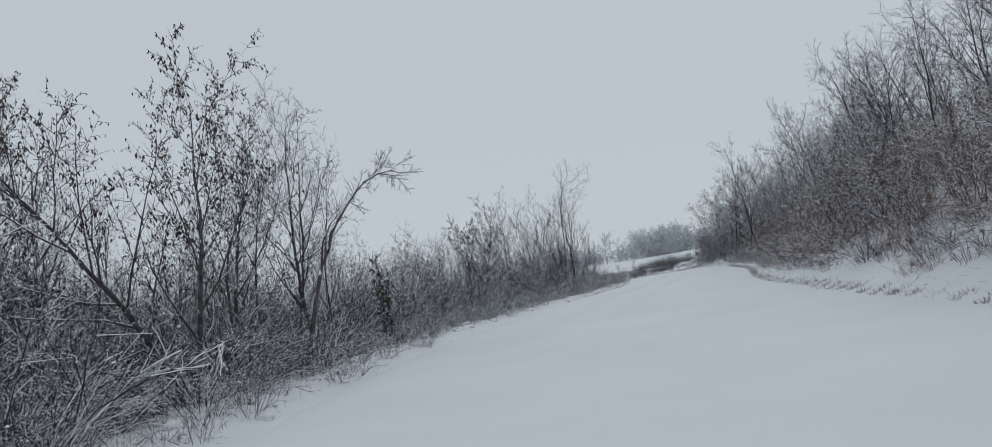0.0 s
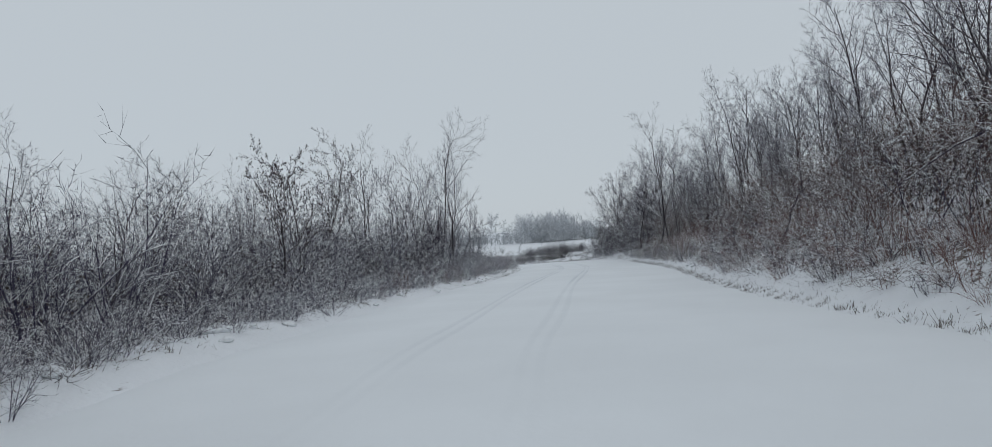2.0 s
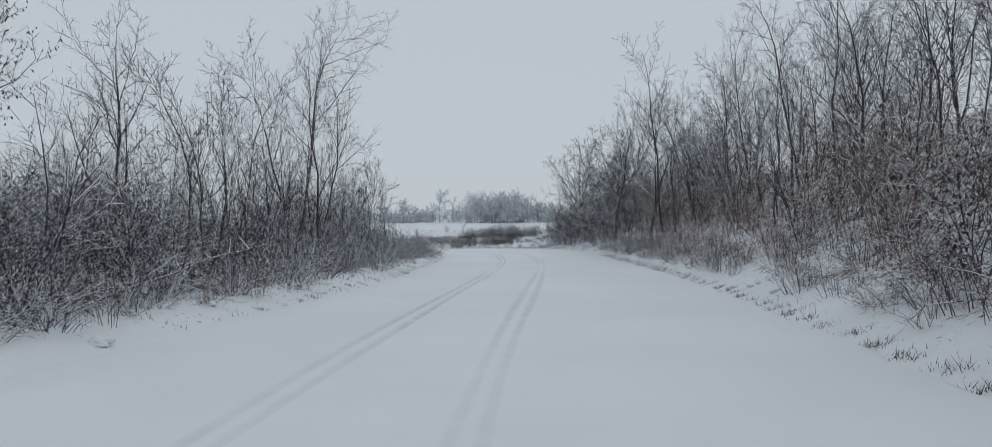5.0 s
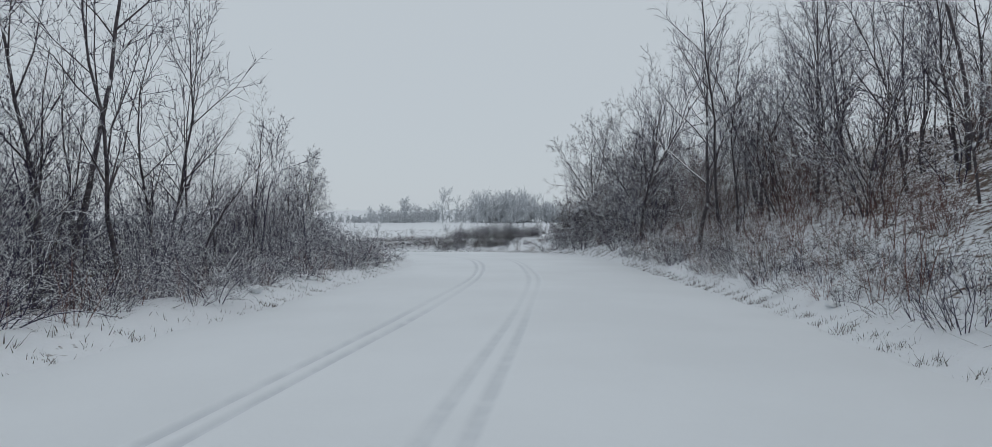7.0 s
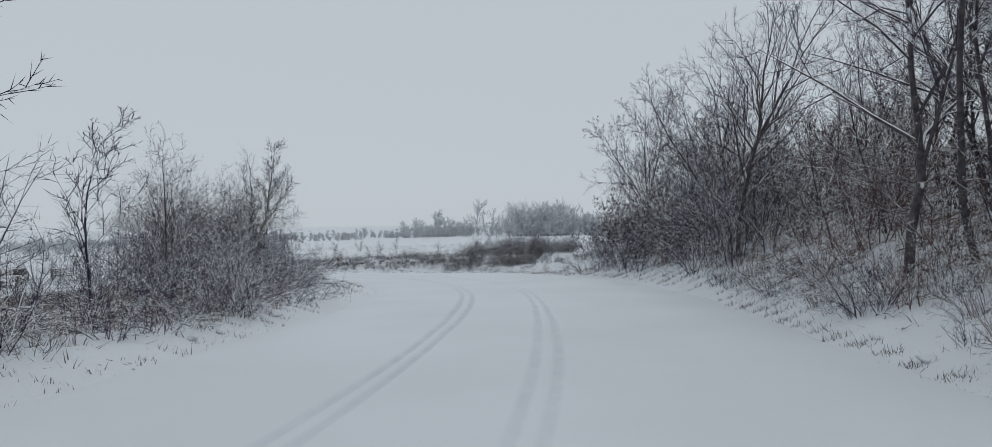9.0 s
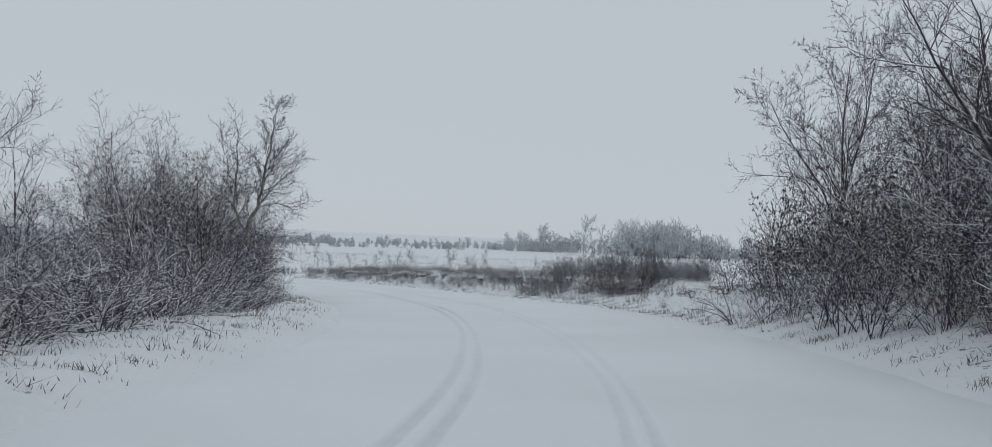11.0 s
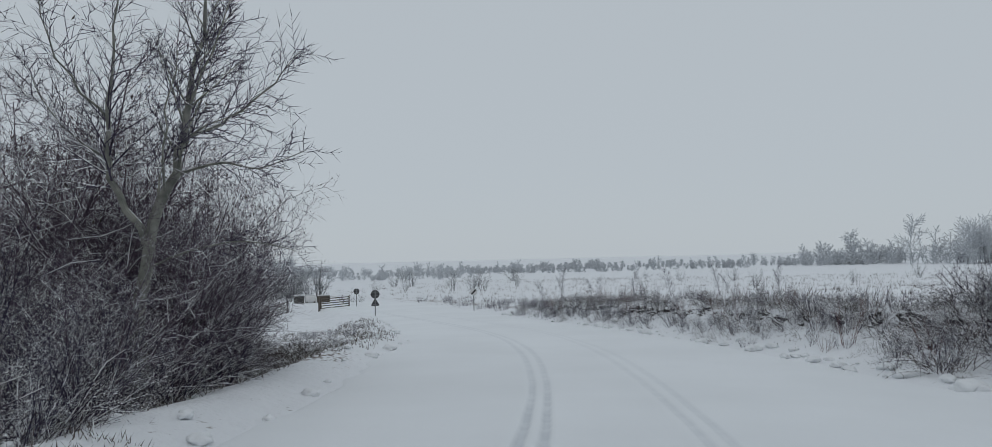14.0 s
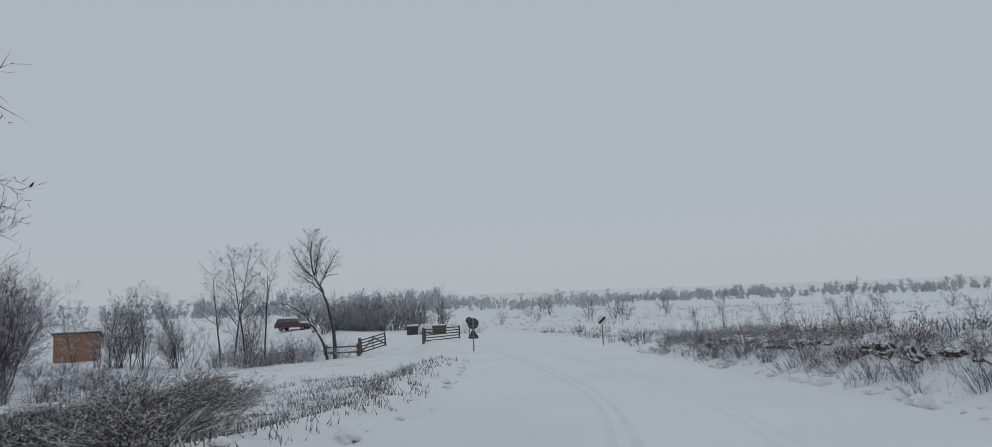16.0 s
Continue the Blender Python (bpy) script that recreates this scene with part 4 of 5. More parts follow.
for k in range(105):
    # low dead growth hanging over the lip
    y = 88.0 + 22.0 * (k + PLANT_RNG.random()) / 105
    off = float(lip_off(y)) + PLANT_RNG.uniform(-0.25, 0.9)
    if k % 3:
        plant("matted_weeds", *beside(y, off), PLANT_RNG.uniform(0.35, 0.75), group=BANK)
    else:
        plant("low_shrub", *beside(y, off), PLANT_RNG.uniform(0.14, 0.24), group=BANK)
scatter("matted_weeds", 40, 84, 110, 0.6, 3.0, 0.35, 0.7, BANK)
scatter("weed_clump", 54, 80, 112, 0.6, 4.2, 0.35, 0.8, BANK)
for k in range(16):
    plant("weed_clump", *beside(PLANT_RNG.uniform(101, 108), PLANT_RNG.uniform(-1.6, -4.2)), PLANT_RNG.uniform(0.35, 0.6), group=LEFT)
for k in range(70):
    # snow-caught weeds down the slope of the bank
    y = 82.0 + 26.0 * (k + PLANT_RNG.random()) / 70
    plant("low_bare_shrub", *beside(y, PLANT_RNG.uniform(0.45, 1.0) * float(lip_off(y))), PLANT_RNG.uniform(0.1, 0.24), group=BANK)
scatter("weed_clump", 26, 108, 128, 1.0, 5.0, 0.6, 1.1, BANK)
scatter("low_shrub", 22, 90, 112, 0.8, 4.6, 0.18, 0.34, BANK)
plant("sapling", 8.2, 107.6, 0.36, 0, 0, BANK)
plant("sapling", 10.0, 107.6, 0.4, 60, 1, BANK)
plant("sapling", 14.0, 104.5, 0.38, 60, 2, BANK)

# ---- trees and bushes out in the field ----
FIELD = "bushes and saplings in the field"
for name, x, y, sc in (("field_shrub", -20, 168, 1.1), ("sapling", 0.8, 124.8, 0.6), ("sapling", 0.7, 121.0, 0.36), ("sapling", 9.1, 124.4, 0.7), ("sapling", 6.3, 128.0, 0.5), ("field_shrub", -28.8, 188, 1.3), ("field_shrub", -25.5, 166, 1.2), ("field_shrub", -52, 188, 1.3), ("field_shrub", -18.5, 152.5, 1.15),
                       ("field_shrub", -23, 153, 1.2), ("field_shrub", -21, 155, 1.0), ("field_shrub", -30, 153, 0.7), ("field_shrub", -29.5, 145, 0.72), ("field_shrub", -13, 158, 0.55), ("sapling", -8.5, 154, 0.8),
                       ("field_shrub", 10, 175, 0.9), ("field_shrub", 13.5, 154, 0.8), ("sapling", 16, 140, 0.8), ("field_shrub", 24, 165, 0.8), ("sapling", 28, 135, 0.7), ("field_shrub", 2, 180, 0.8),
                       ("field_shrub", -5, 190, 0.8), ("field_shrub", 33, 180, 0.9), ("field_shrub", -38, 168, 1.2), ("field_shrub", -40, 166, 1.1), ("sapling", 1.5, 131, 0.5), ("sapling", 12.5, 128, 0.5)):
    plant(name, x, y, sc, group=FIELD)
shaped_tree("broom_tree", -19.8, 114.0, (0.8, 0.6),
            [([(0, 0, -0.3), (-0.06, 0, 1.3), (-0.22, 0, 2.7), (-0.75, 0, 4.3), (-1.25, 0, 5.3), (-1.5, 0.1, 6.4), (-1.45, 0.1, 7.5)], 0.13, 0.02, 0, 26, 1.5, 0.55),
             ([(-0.7, 0, 4.2), (-1.6, 0.3, 4.9), (-2.7, 0.4, 5.6)], 0.06, 0.012, 1, 26, 1.0, 0.2), ([(-0.9, 0, 4.6), (-0.5, 0.3, 5.6), (0.0, 0.4, 6.6)], 0.06, 0.012, 1, 26, 1.0, 0.2),
             ([(-1.0, 0, 4.9), (-2.0, -0.3, 5.9), (-2.5, -0.4, 7.0)], 0.06, 0.012, 1, 26, 1.0, 0.2), ([(-1.25, 0, 5.2), (-0.9, -0.6, 6.2), (-0.6, -0.8, 7.2)], 0.05, 0.012, 1, 26, 1.0, 0.2)],
            BROOM, (M_BARK, M_TWIG), "bare tree with a bowed trunk and a tufted crown", "trees by the farm gate", 3)
shaped_tree("leaning_tree", -20.1, 113.8, (0.8, 0.6),
            [([(0, 0, -0.2), (-0.5, 0, 1.3), (-1.4, 0, 2.7), (-2.3, 0, 3.4), (-3.2, 0, 3.7)], 0.09, 0.015, 0, 16, 1.1, 0.35), ([(-1.3, 0, 2.6), (-1.6, 0.2, 3.5), (-2.2, 0.2, 4.3)], 0.04, 0.012, 1, 12, 0.7, 0.2)],
            BROOM, (M_BARK, M_TWIG), "small bare tree arching away from the gate", "trees by the farm gate", 5)
for k in range(14):
    plant("thicket_shrub", -31 + 10 * PLANT_RNG.random(), 111 + 5 * PLANT_RNG.random(), PLANT_RNG.uniform(0.3, 0.45), group="brambles by the farm gate")
for k in range(10):
    plant("thicket_shrub", -38 + 14 * PLANT_RNG.random(), 99 + 6 * PLANT_RNG.random(), PLANT_RNG.uniform(0.3, 0.5), group="brambles by the farm gate")
for k in range(22):
    plant("field_shrub", -46 + 10.5 * k / 21, 133.5 + 3 * k / 21 + PLANT_RNG.uniform(-1.5, 1.5), PLANT_RNG.uniform(1.0, 1.4), group="hedge trees beyond the gate")
for k in range(30):
    u = k / 29
    plant(("leafy_shrub", "bramble", "bare_shrub")[k % 3], -17.5 + 6.5 * u + PLANT_RNG.uniform(-0.7, 0.7), 95.6 + 5.0 * u + PLANT_RNG.uniform(-0.9, 0.9), PLANT_RNG.uniform(0.36, 0.52) * (1.5 if k % 3 == 1 else 1), group="brambles by the farm gate")
for k in range(18):
    plant(("leafy_shrub", "bare_shrub")[k % 2], -27.5 + 8 * PLANT_RNG.random(), 109.8 + 3.4 * PLANT_RNG.random(), PLANT_RNG.uniform(0.42, 0.65), group="brambles by the farm gate")
for x, y, sc in ((-27.5, 98.6, 1.3), (-30.5, 98.9, 1.5), (-32.0, 97.6, 1.6), (-35.5, 108.0, 1.15), (-33.0, 108.6, 1.1), (-31.0, 109.6, 1.15), (-37.5, 107.6, 1.2), (-29.8, 110.2, 0.95)):
    plant("bare_shrub", x, y, sc, group="trees by the farm gate")
for x, y, sc in ((-23.2, 97.6, 1.15), (-24.8, 98.2, 1.05), (-28.2, 99.0, 0.95), (-31.2, 99.4, 1.15), (-32.5, 98.0, 1.25), (-35.8, 108.4, 0.7), (-31.4, 109.8, 0.66), (-26.8, 112.4, 0.75)):
    plant("tall_shrub", x, y, sc, group="trees by the farm gate")
for x, y, sc in ((-34.2, 108.4, 0.62), (-36.6, 108.0, 0.6)):
    plant("leafy_tree", x, y, sc, group="trees by the farm gate")
for k in range(12):
    plant("bramble", -27.5 + 8 * PLANT_RNG.random(), 109.6 + 2.6 * PLANT_RNG.random(), PLANT_RNG.uniform(0.75, 1.1), group="brambles by the farm gate", lift=0.8)
for x, y, sc in ((-28.3, 111.4, 0.92), (-27.5, 111.9, 1.0), (-26.6, 112.2, 1.04), (-25.2, 112.7, 0.9)):
    plant("upright_tree", x, y, sc, group="trees by the farm gate")
for x, y, sc in ((-28.0, 98.8, 1.15), (-32, 100.0, 1.1), (-26, 97.0, 0.9), (-36, 108.3, 1.0), (-33.5, 108.8, 0.85), (-31.2, 110, 0.95), (-40, 107, 0.8), (-30, 97, 1.0)):
    plant("clump_tree", x, y, sc * 0.92, group="trees by the farm gate")
for k in range(10):
    plant("bramble", -30 + 12 * PLANT_RNG.random(), 110.5 + 4.5 * PLANT_RNG.random(), PLANT_RNG.uniform(0.6, 0.9), group="brambles by the farm gate")
for k in range(12):
    plant("bramble", -34 + 18 * PLANT_RNG.random(), 99 + 5.5 * PLANT_RNG.random(), PLANT_RNG.uniform(0.6, 1.0), group="brambles by the farm gate")
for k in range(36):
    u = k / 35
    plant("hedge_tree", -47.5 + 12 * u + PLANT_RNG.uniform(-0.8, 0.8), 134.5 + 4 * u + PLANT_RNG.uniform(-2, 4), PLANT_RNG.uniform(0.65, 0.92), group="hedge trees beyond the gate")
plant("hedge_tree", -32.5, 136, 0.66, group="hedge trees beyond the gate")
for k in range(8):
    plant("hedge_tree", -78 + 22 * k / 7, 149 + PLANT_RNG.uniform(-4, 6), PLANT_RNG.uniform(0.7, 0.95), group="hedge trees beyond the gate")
# undergrowth of the slope where the road comes in
scatter("thicket_shrub", 24, 2, 40, 7, 17, 0.85, 1.15, HILL)
scatter("thicket_shrub", 14, 4, 30, 4.0, 7.5, 0.6, 0.85, HILL)
scatter("brown_canes", 34, 4, 34, 2.0, 4.2, 0.45, 0.7, HILL)
# dark bramble at the bush's foot and down the bank
for k in range(42):
    y = PLANT_RNG.uniform(83.4, 90.2)
    plant("bramble_mat", *beside(y, PLANT_RNG.uniform(0.9 if y > 86 else 2.2, 6.0)), PLANT_RNG.uniform(0.5, 0.8), group=BANK, lift=0.9)
for k in range(34):
    y = PLANT_RNG.uniform(89, 106)
    plant("bramble_mat", *beside(y, PLANT_RNG.uniform(0.6, 1.3) * float(lip_off(y))), PLANT_RNG.uniform(0.2, 0.42), group=BANK, lift=0.9)
for k in range(110):
    # dead growth all over the slope, thicker towards the lip
    y = 91.0 + 19.0 * (k + PLANT_RNG.random()) / 110
    off = float(lip_off(y)) * (1.0 - 0.75 * PLANT_RNG.random() ** 1.6) if k % 3 else float(lip_off(y)) + PLANT_RNG.uniform(0.3, 3.5)
    plant(("matted_weeds", "weed_clump")[k % 2], *beside(y, off), PLANT_RNG.uniform(0.35, 0.7), group=BANK)


# ---- far woods ----
def build_woods():
    rng = random.Random(11)
    polys = []

    def one(bearing, dist, tall, habit=FARTREE):
        a = radians(bearing)
        x, y = 15 - math.sin(a) * dist, 72 + math.cos(a) * dist
        out = [[], [], [], []]
        branch(rng, out, Vector((x, y, height(x, y) - 0.3)), Vector((0, 0, 1)), tall, 0.012 * tall + 0.05, 0, habit)
        for pts, rad, sides in out[0] + out[1] + out[2]:
            polys.append((pts, [max(r, 0.00032 * dist * (1 if r > 0 else 0)) for r in rad], sides))

    # bearing from-to (left positive), distance from-to, height from-to, count
    for b0, b1, d0, d1, h0, h1, n in ((-12.5, -19, 235, 260, 9.5, 12, 100), (-19, -36, 225, 260, 5.5, 8.5, 160), (-1, -13, 230, 260, 4.5, 8, 130), (-1, 4, 240, 260, 2.4, 4, 36), (4, 18, 250, 280, 2.2, 3.6, 90),
                                      (18, 26, 215, 250, 2.2, 3.6, 56), (25, 44, 150, 200, 2.2, 4.0, 90), (30, 60, 200, 240, 2.6, 4.5, 90), (40, 72, 290, 330, 5, 9, 120), (60, 80, 130, 170, 3, 4.5, 40)):
        done = 0
        while done < n * 1.35:
            # trees stand in knots of uneven size
            b, wide, tall, dist = rng.uniform(b0, b1), rng.choice((0.2, 0.4, 0.8, 1.3)), rng.uniform(0.45, 1.1), rng.uniform(d0, d1)
            for _ in range(rng.randrange(2, 12)):
                one(b + rng.gauss(0, wide), dist + rng.uniform(-6, 6), rng.uniform(h0, h1) * tall * rng.uniform(0.6, 1.1))
                done += 1
    # low hedges between the fields
    for k in range(300):
        b = 2 + 62 * rng.random()
        one(b, (205 if k % 3 else 265) + 8 * math.sin(b * 0.3) + rng.uniform(-4, 4), rng.uniform(1.3, 2.6))
    # single crowns that stand out over the rest
    one(-8.9, 228, 12.5, ROUND)
    one(-5.2, 232, 9.5, ROUND)
    for _ in range(50):
        one(rng.uniform(-12.2, -17.4), rng.uniform(222, 236), rng.uniform(9.0, 12.0))
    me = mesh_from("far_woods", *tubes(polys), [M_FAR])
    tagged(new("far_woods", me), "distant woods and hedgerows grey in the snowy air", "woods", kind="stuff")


build_woods()


# ---- dry grass of the verges ----
def build_grass(name, places, label, thick=1.0, fallen=False):
    """places: x, y, height of each stalk. fallen: stalks lie about on the snow."""
    rng = np.random.default_rng(4)
    p = np.array(places)
    n = len(p)
    z = land(p[:, 0], p[:, 1])[0] - 0.02
    a = rng.uniform(0, 6.28, n)
    lean = rng.uniform(0.1, 0.9, n) * p[:, 2] if not fallen else p[:, 2]
    top = p[:, 2] if not fallen else p[:, 2] * rng.uniform(0.05, 0.4, n) + 0.02
    r = rng.uniform(0.0045, 0.008, n) * thick
    verts = np.empty((n, 4, 3))
    for j in range(3):
        w = a + 2.094 * j
        verts[:, j] = np.column_stack((p[:, 0] + r * np.cos(w), p[:, 1] + r * np.sin(w), z))
    verts[:, 3] = np.column_stack((p[:, 0] + lean * np.cos(a), p[:, 1] + lean * np.sin(a), z + top))
    k = np.arange(n)[:, None] * 4
    faces = np.concatenate((k + [0, 1, 3], k + [1, 2, 3], k + [2, 0, 3])).tolist()
    me = mesh_from(name, verts.reshape(-1, 3).tolist(), faces, [M_GRASS])
    tagged(new(name, me), label, "grass", kind="stuff")


def grass_places(rng, y0, y1, o0, o1, count, h0, h1, clump):
    out = []
    while len(out) < count:
        x, y = beside(rng.uniform(y0, y1), rng.uniform(o0, o1))
        tall = rng.uniform(h0, h1)
        for _ in range(rng.randrange(3, clump)):
            out.append((x + rng.gauss(0, 0.10), y + rng.gauss(0, 0.10), tall * rng.uniform(0.5, 1.1)))
    return out


def field_tufts(rng, count):
    """Low snowed-in tufts over the open field."""
    out = []
    for _ in range(count):
        x, y = rng.uniform(-45, 70), rng.uniform(100, 200)
        if 5.5 < lateral(x, y)[1][0] < 90:
            out += [(x + rng.gauss(0, 0.25), y + rng.gauss(0, 0.15), rng.uniform(0.10, 0.34)) for _ in range(5)]
    return out


GR = random.Random(8)
build_grass("edge_stubble", grass_places(GR, -5, 64, 0.03, 0.24, 8000, 0.07, 0.16, 8) + grass_places(GR, 60, 84, 0.25, 1.6, 3600, 0.07, 0.2, 8),
            "row of dead grass stubble poking through the verge snow")
build_grass("verge_grass", grass_places(GR, 58, 84, -0.3, -2.4, 3600, 0.05, 0.14, 9) + grass_places(GR, 84, 104, -1.3, -3.2, 1900, 0.08, 0.24, 8) + grass_places(GR, 86, 106, -1.5, -5.5, 1700, 0.08, 0.24, 10) + grass_places(GR, -4, 60, -0.5, -2.4, 2600, 0.06, 0.2, 8) + grass_places(GR, 36, 60, -0.02, -0.3, 800, 0.07, 0.15, 6),
            "tufts of dead grass standing in the verge snow", 1.1)
FG = random.Random(21)
build_grass("field_weeds", [p for p in [(FG.uniform(-30, 60), FG.uniform(98, 210), FG.uniform(0.15, 0.5)) for _ in range(900)] if lateral(p[0], p[1])[1][0] > 7] + field_tufts(FG, 2400) + grass_places(GR, 87, 112, 2.0, 4.6, 600, 0.1, 0.26, 10),
            "scattered dead weed stalks in the snowy field", 3.0)
build_grass("bend_grass", grass_places(GR, 93, 109, -0.5, -6.5, 4200, 0.08, 0.26, 9), "tufts of dead grass on the snowy inside of the bend", 1.4)


def litter_places(rng, y0, y1, o0, o1, count, l0, l1):
    return [(*beside(rng.uniform(y0, y1), rng.uniform(o0, o1)), rng.uniform(l0, l1)) for _ in range(count)]


build_grass("fallen_twigs", litter_places(GR, -4, 76, 0.5, 5.0, 5200, 0.12, 0.5) + litter_places(GR, -4, 66, -0.6, -3.0, 2600, 0.1, 0.4) + litter_places(GR, 78, 112, 0.3, 4.5, 2400, 0.1, 0.35),
            "fallen twigs and stalks strewn over the verge snow", 1.3, True)
build_grass("bank_grass", grass_places(GR, 84, 130, 0.6, 5.5, 2200, 0.07, 0.18, 9) + grass_places(GR, -4, 84, 1.2, 6.0, 3000, 0.08, 0.2, 9), "dead grass tufts on the snowy bank")


# ---- lumps of snow along the road's edge ----
def build_clump(seed):
    rng = random.Random(seed)
    bm = bmesh.new()
    bmesh.ops.create_icosphere(bm, subdivisions=3, radius=1.0)
    for v in bm.verts:
        k = 1 + 0.5 * noise.noise(v.co * 1.3 + Vector((seed * 3.7, 0, 0))) + 0.3 * noise.noise(v.co * 3.3 + Vector((0, seed, 0))) + 0.12 * noise.noise(v.co * 7.9)
        v.co = Vector((v.co.x * 1.25 * k, v.co.y * k, v.co.z * 0.62 * k))
    for f in bm.faces:
        f.smooth = True
    me = bpy.data.meshes.new("snow_clump")
    bm.to_mesh(me)
    bm.free()
    me.materials.append(M_CAP)
    return me


CLUMPS = [build_clump(k) for k in range(4)]
CR = random.Random(3)
for y0, y1, o0, o1, n, s0, s1 in ((82, 112, -0.2, 0.9, 120, 0.03, 0.12), (84, 100, -0.1, 0.5, 12, 0.12, 0.2), (40, 66, 0.2, 2.0, 24, 0.03, 0.1), (8, 62, -0.2, -1.4, 46, 0.04, 0.13), (62, 100, -0.3, -2.0, 14, 0.03, 0.08)):
    for _ in range(n):
        x, y = beside(CR.uniform(y0, y1), CR.uniform(o0, o1))
        sc = CR.uniform(s0, s1)
        ob = new("snow_clump", CR.choice(CLUMPS))
        ob.matrix_basis = pose(x, y, height(x, y) + 0.02 + sc * 0.25, 0, 0, CR.uniform(0, 360)) @ Matrix.Diagonal((sc, sc, sc, 1))
        tagged(ob, "lump of pushed-up snow on the road's edge", "snow lump", "snow lumps on the road edge")


# ---- eroded lip of the field bank ----
def build_sod(seed):
    """A ragged overhanging sod: rough soil face below, turf and snow on top."""
    bm = bmesh.new()
    bmesh.ops.create_icosphere(bm, subdivisions=3, radius=1.0)
    for v in bm.verts:
        k = 1 + 0.45 * noise.noise(v.co * 1.6 + Vector((seed * 5.1, 3, 0))) + 0.5 * noise.noise(v.co * 4.1 + Vector((0, seed * 2.2, 0))) + 0.15 * noise.noise(v.co * 9.0)
        under = 0.7 if v.co.z < 0 else 1.0
        v.co = Vector((v.co.x * 1.9 * k, v.co.y * 0.75 * k * under, v.co.z * (0.7 if v.co.z > 0 else 1.5) * k * (1 + 0.5 * noise.noise(Vector((v.co.x * 2.3, seed * 1.7, 0.5))))))
    me = bpy.data.meshes.new("eroded_sod")
    bm.to_mesh(me)
    bm.free()
    me.materials.append(M_SOIL)
    return me


SODS = [build_sod(k) for k in range(5)]
SR = random.Random(17)
for k in range(52):
    y = 88.5 + 17.5 * (k + SR.random()) / 52
    x, yy = beside(y, float(lip_off(y)) + SR.uniform(-0.12, 0.1))
    i = int(np.argmin(np.abs(CURVE[:, 1] - y)))
    sc = SR.uniform(0.12, 0.24)
    ob = new("eroded_sod", SR.choice(SODS))
    ob.matrix_basis = pose(x, yy, height(x, yy) - 0.25 * sc, 0, 0, math.degrees(math.atan2(TANGENT[i][1], TANGENT[i][0])) + SR.uniform(-15, 15)) @ Matrix.Diagonal((sc * SR.uniform(0.6, 1.3), sc, sc * 1.1, 1))
    tagged(ob, "dark eroded sod with snow on top at the bank's lip", "sod", "sods along the bank's lip")


# ---- made things ----
def part(name, bm, mat, parent, label=""):
    for f in bm.faces:
        f.smooth = False
    me = bpy.data.meshes.new(name)
    bm.to_mesh(me)
    bm.free()
    me.materials.append(mat)
    ob = new(name, me)
    ob.parent = parent
    return tagged(ob, label)


def box(sx, sy, sz, at=(0, 0, 0), turn=(0, 0, 0), bevel=0.01):
    bm = bmesh.new()
    bmesh.ops.create_cube(bm, size=1.0)
    bmesh.ops.scale(bm, vec=(sx, sy, sz), verts=bm.verts)
    if bevel:
        bmesh.ops.bevel(bm, geom=bm.edges[:], offset=bevel, segments=1, affect="EDGES")
    bmesh.ops.transform(bm, matrix=pose(*at, *turn), verts=bm.verts)
    return bm


def rod(r, length, at=(0, 0, 0), turn=(0, 0, 0), sides=14, r2=None):
    bm = bmesh.new()
    bmesh.ops.create_cone(bm, cap_ends=True, segments=sides, radius1=r, radius2=r if r2 is None else r2, depth=length)
    bmesh.ops.bevel(bm, geom=[e for e in bm.edges if len(e.link_faces) == 2 and e.calc_face_angle() > 1.0], offset=min(r, length) * 0.12, segments=1, affect="EDGES")
    bmesh.ops.transform(bm, matrix=pose(*at, *turn), verts=bm.verts)
    return bm


def rooted(name, x, y, turn, label, category, group="", z=None):
    ob = new(name)
    ob.empty_display_size = 0.3
    ob.matrix_basis = pose(x, y, height(x, y) if z is None else z, 0, 0, turn)
    return tagged(ob, label, category, group)


def triangle_plate(side, thick, at):
    bm = bmesh.new()
    h = side * 0.866
    vs = [bm.verts.new(p) for p in ((-side / 2, 0, -h / 3), (side / 2, 0, -h / 3), (0, 0, 2 * h / 3))]
    f = bm.faces.new(vs)
    out = bmesh.ops.extrude_face_region(bm, geom=[f])
    bmesh.ops.translate(bm, vec=(0, thick, 0), verts=[v for v in out["geom"] if isinstance(v, bmesh.types.BMVert)])
    bmesh.ops.bevel(bm, geom=[e for e in bm.edges if abs(e.verts[0].co.y - e.verts[1].co.y) > thick / 2], offset=0.05, segments=3, affect="EDGES")
    bmesh.ops.recalc_face_normals(bm, faces=bm.faces)
    bmesh.ops.translate(bm, vec=at, verts=bm.verts)
    return bm


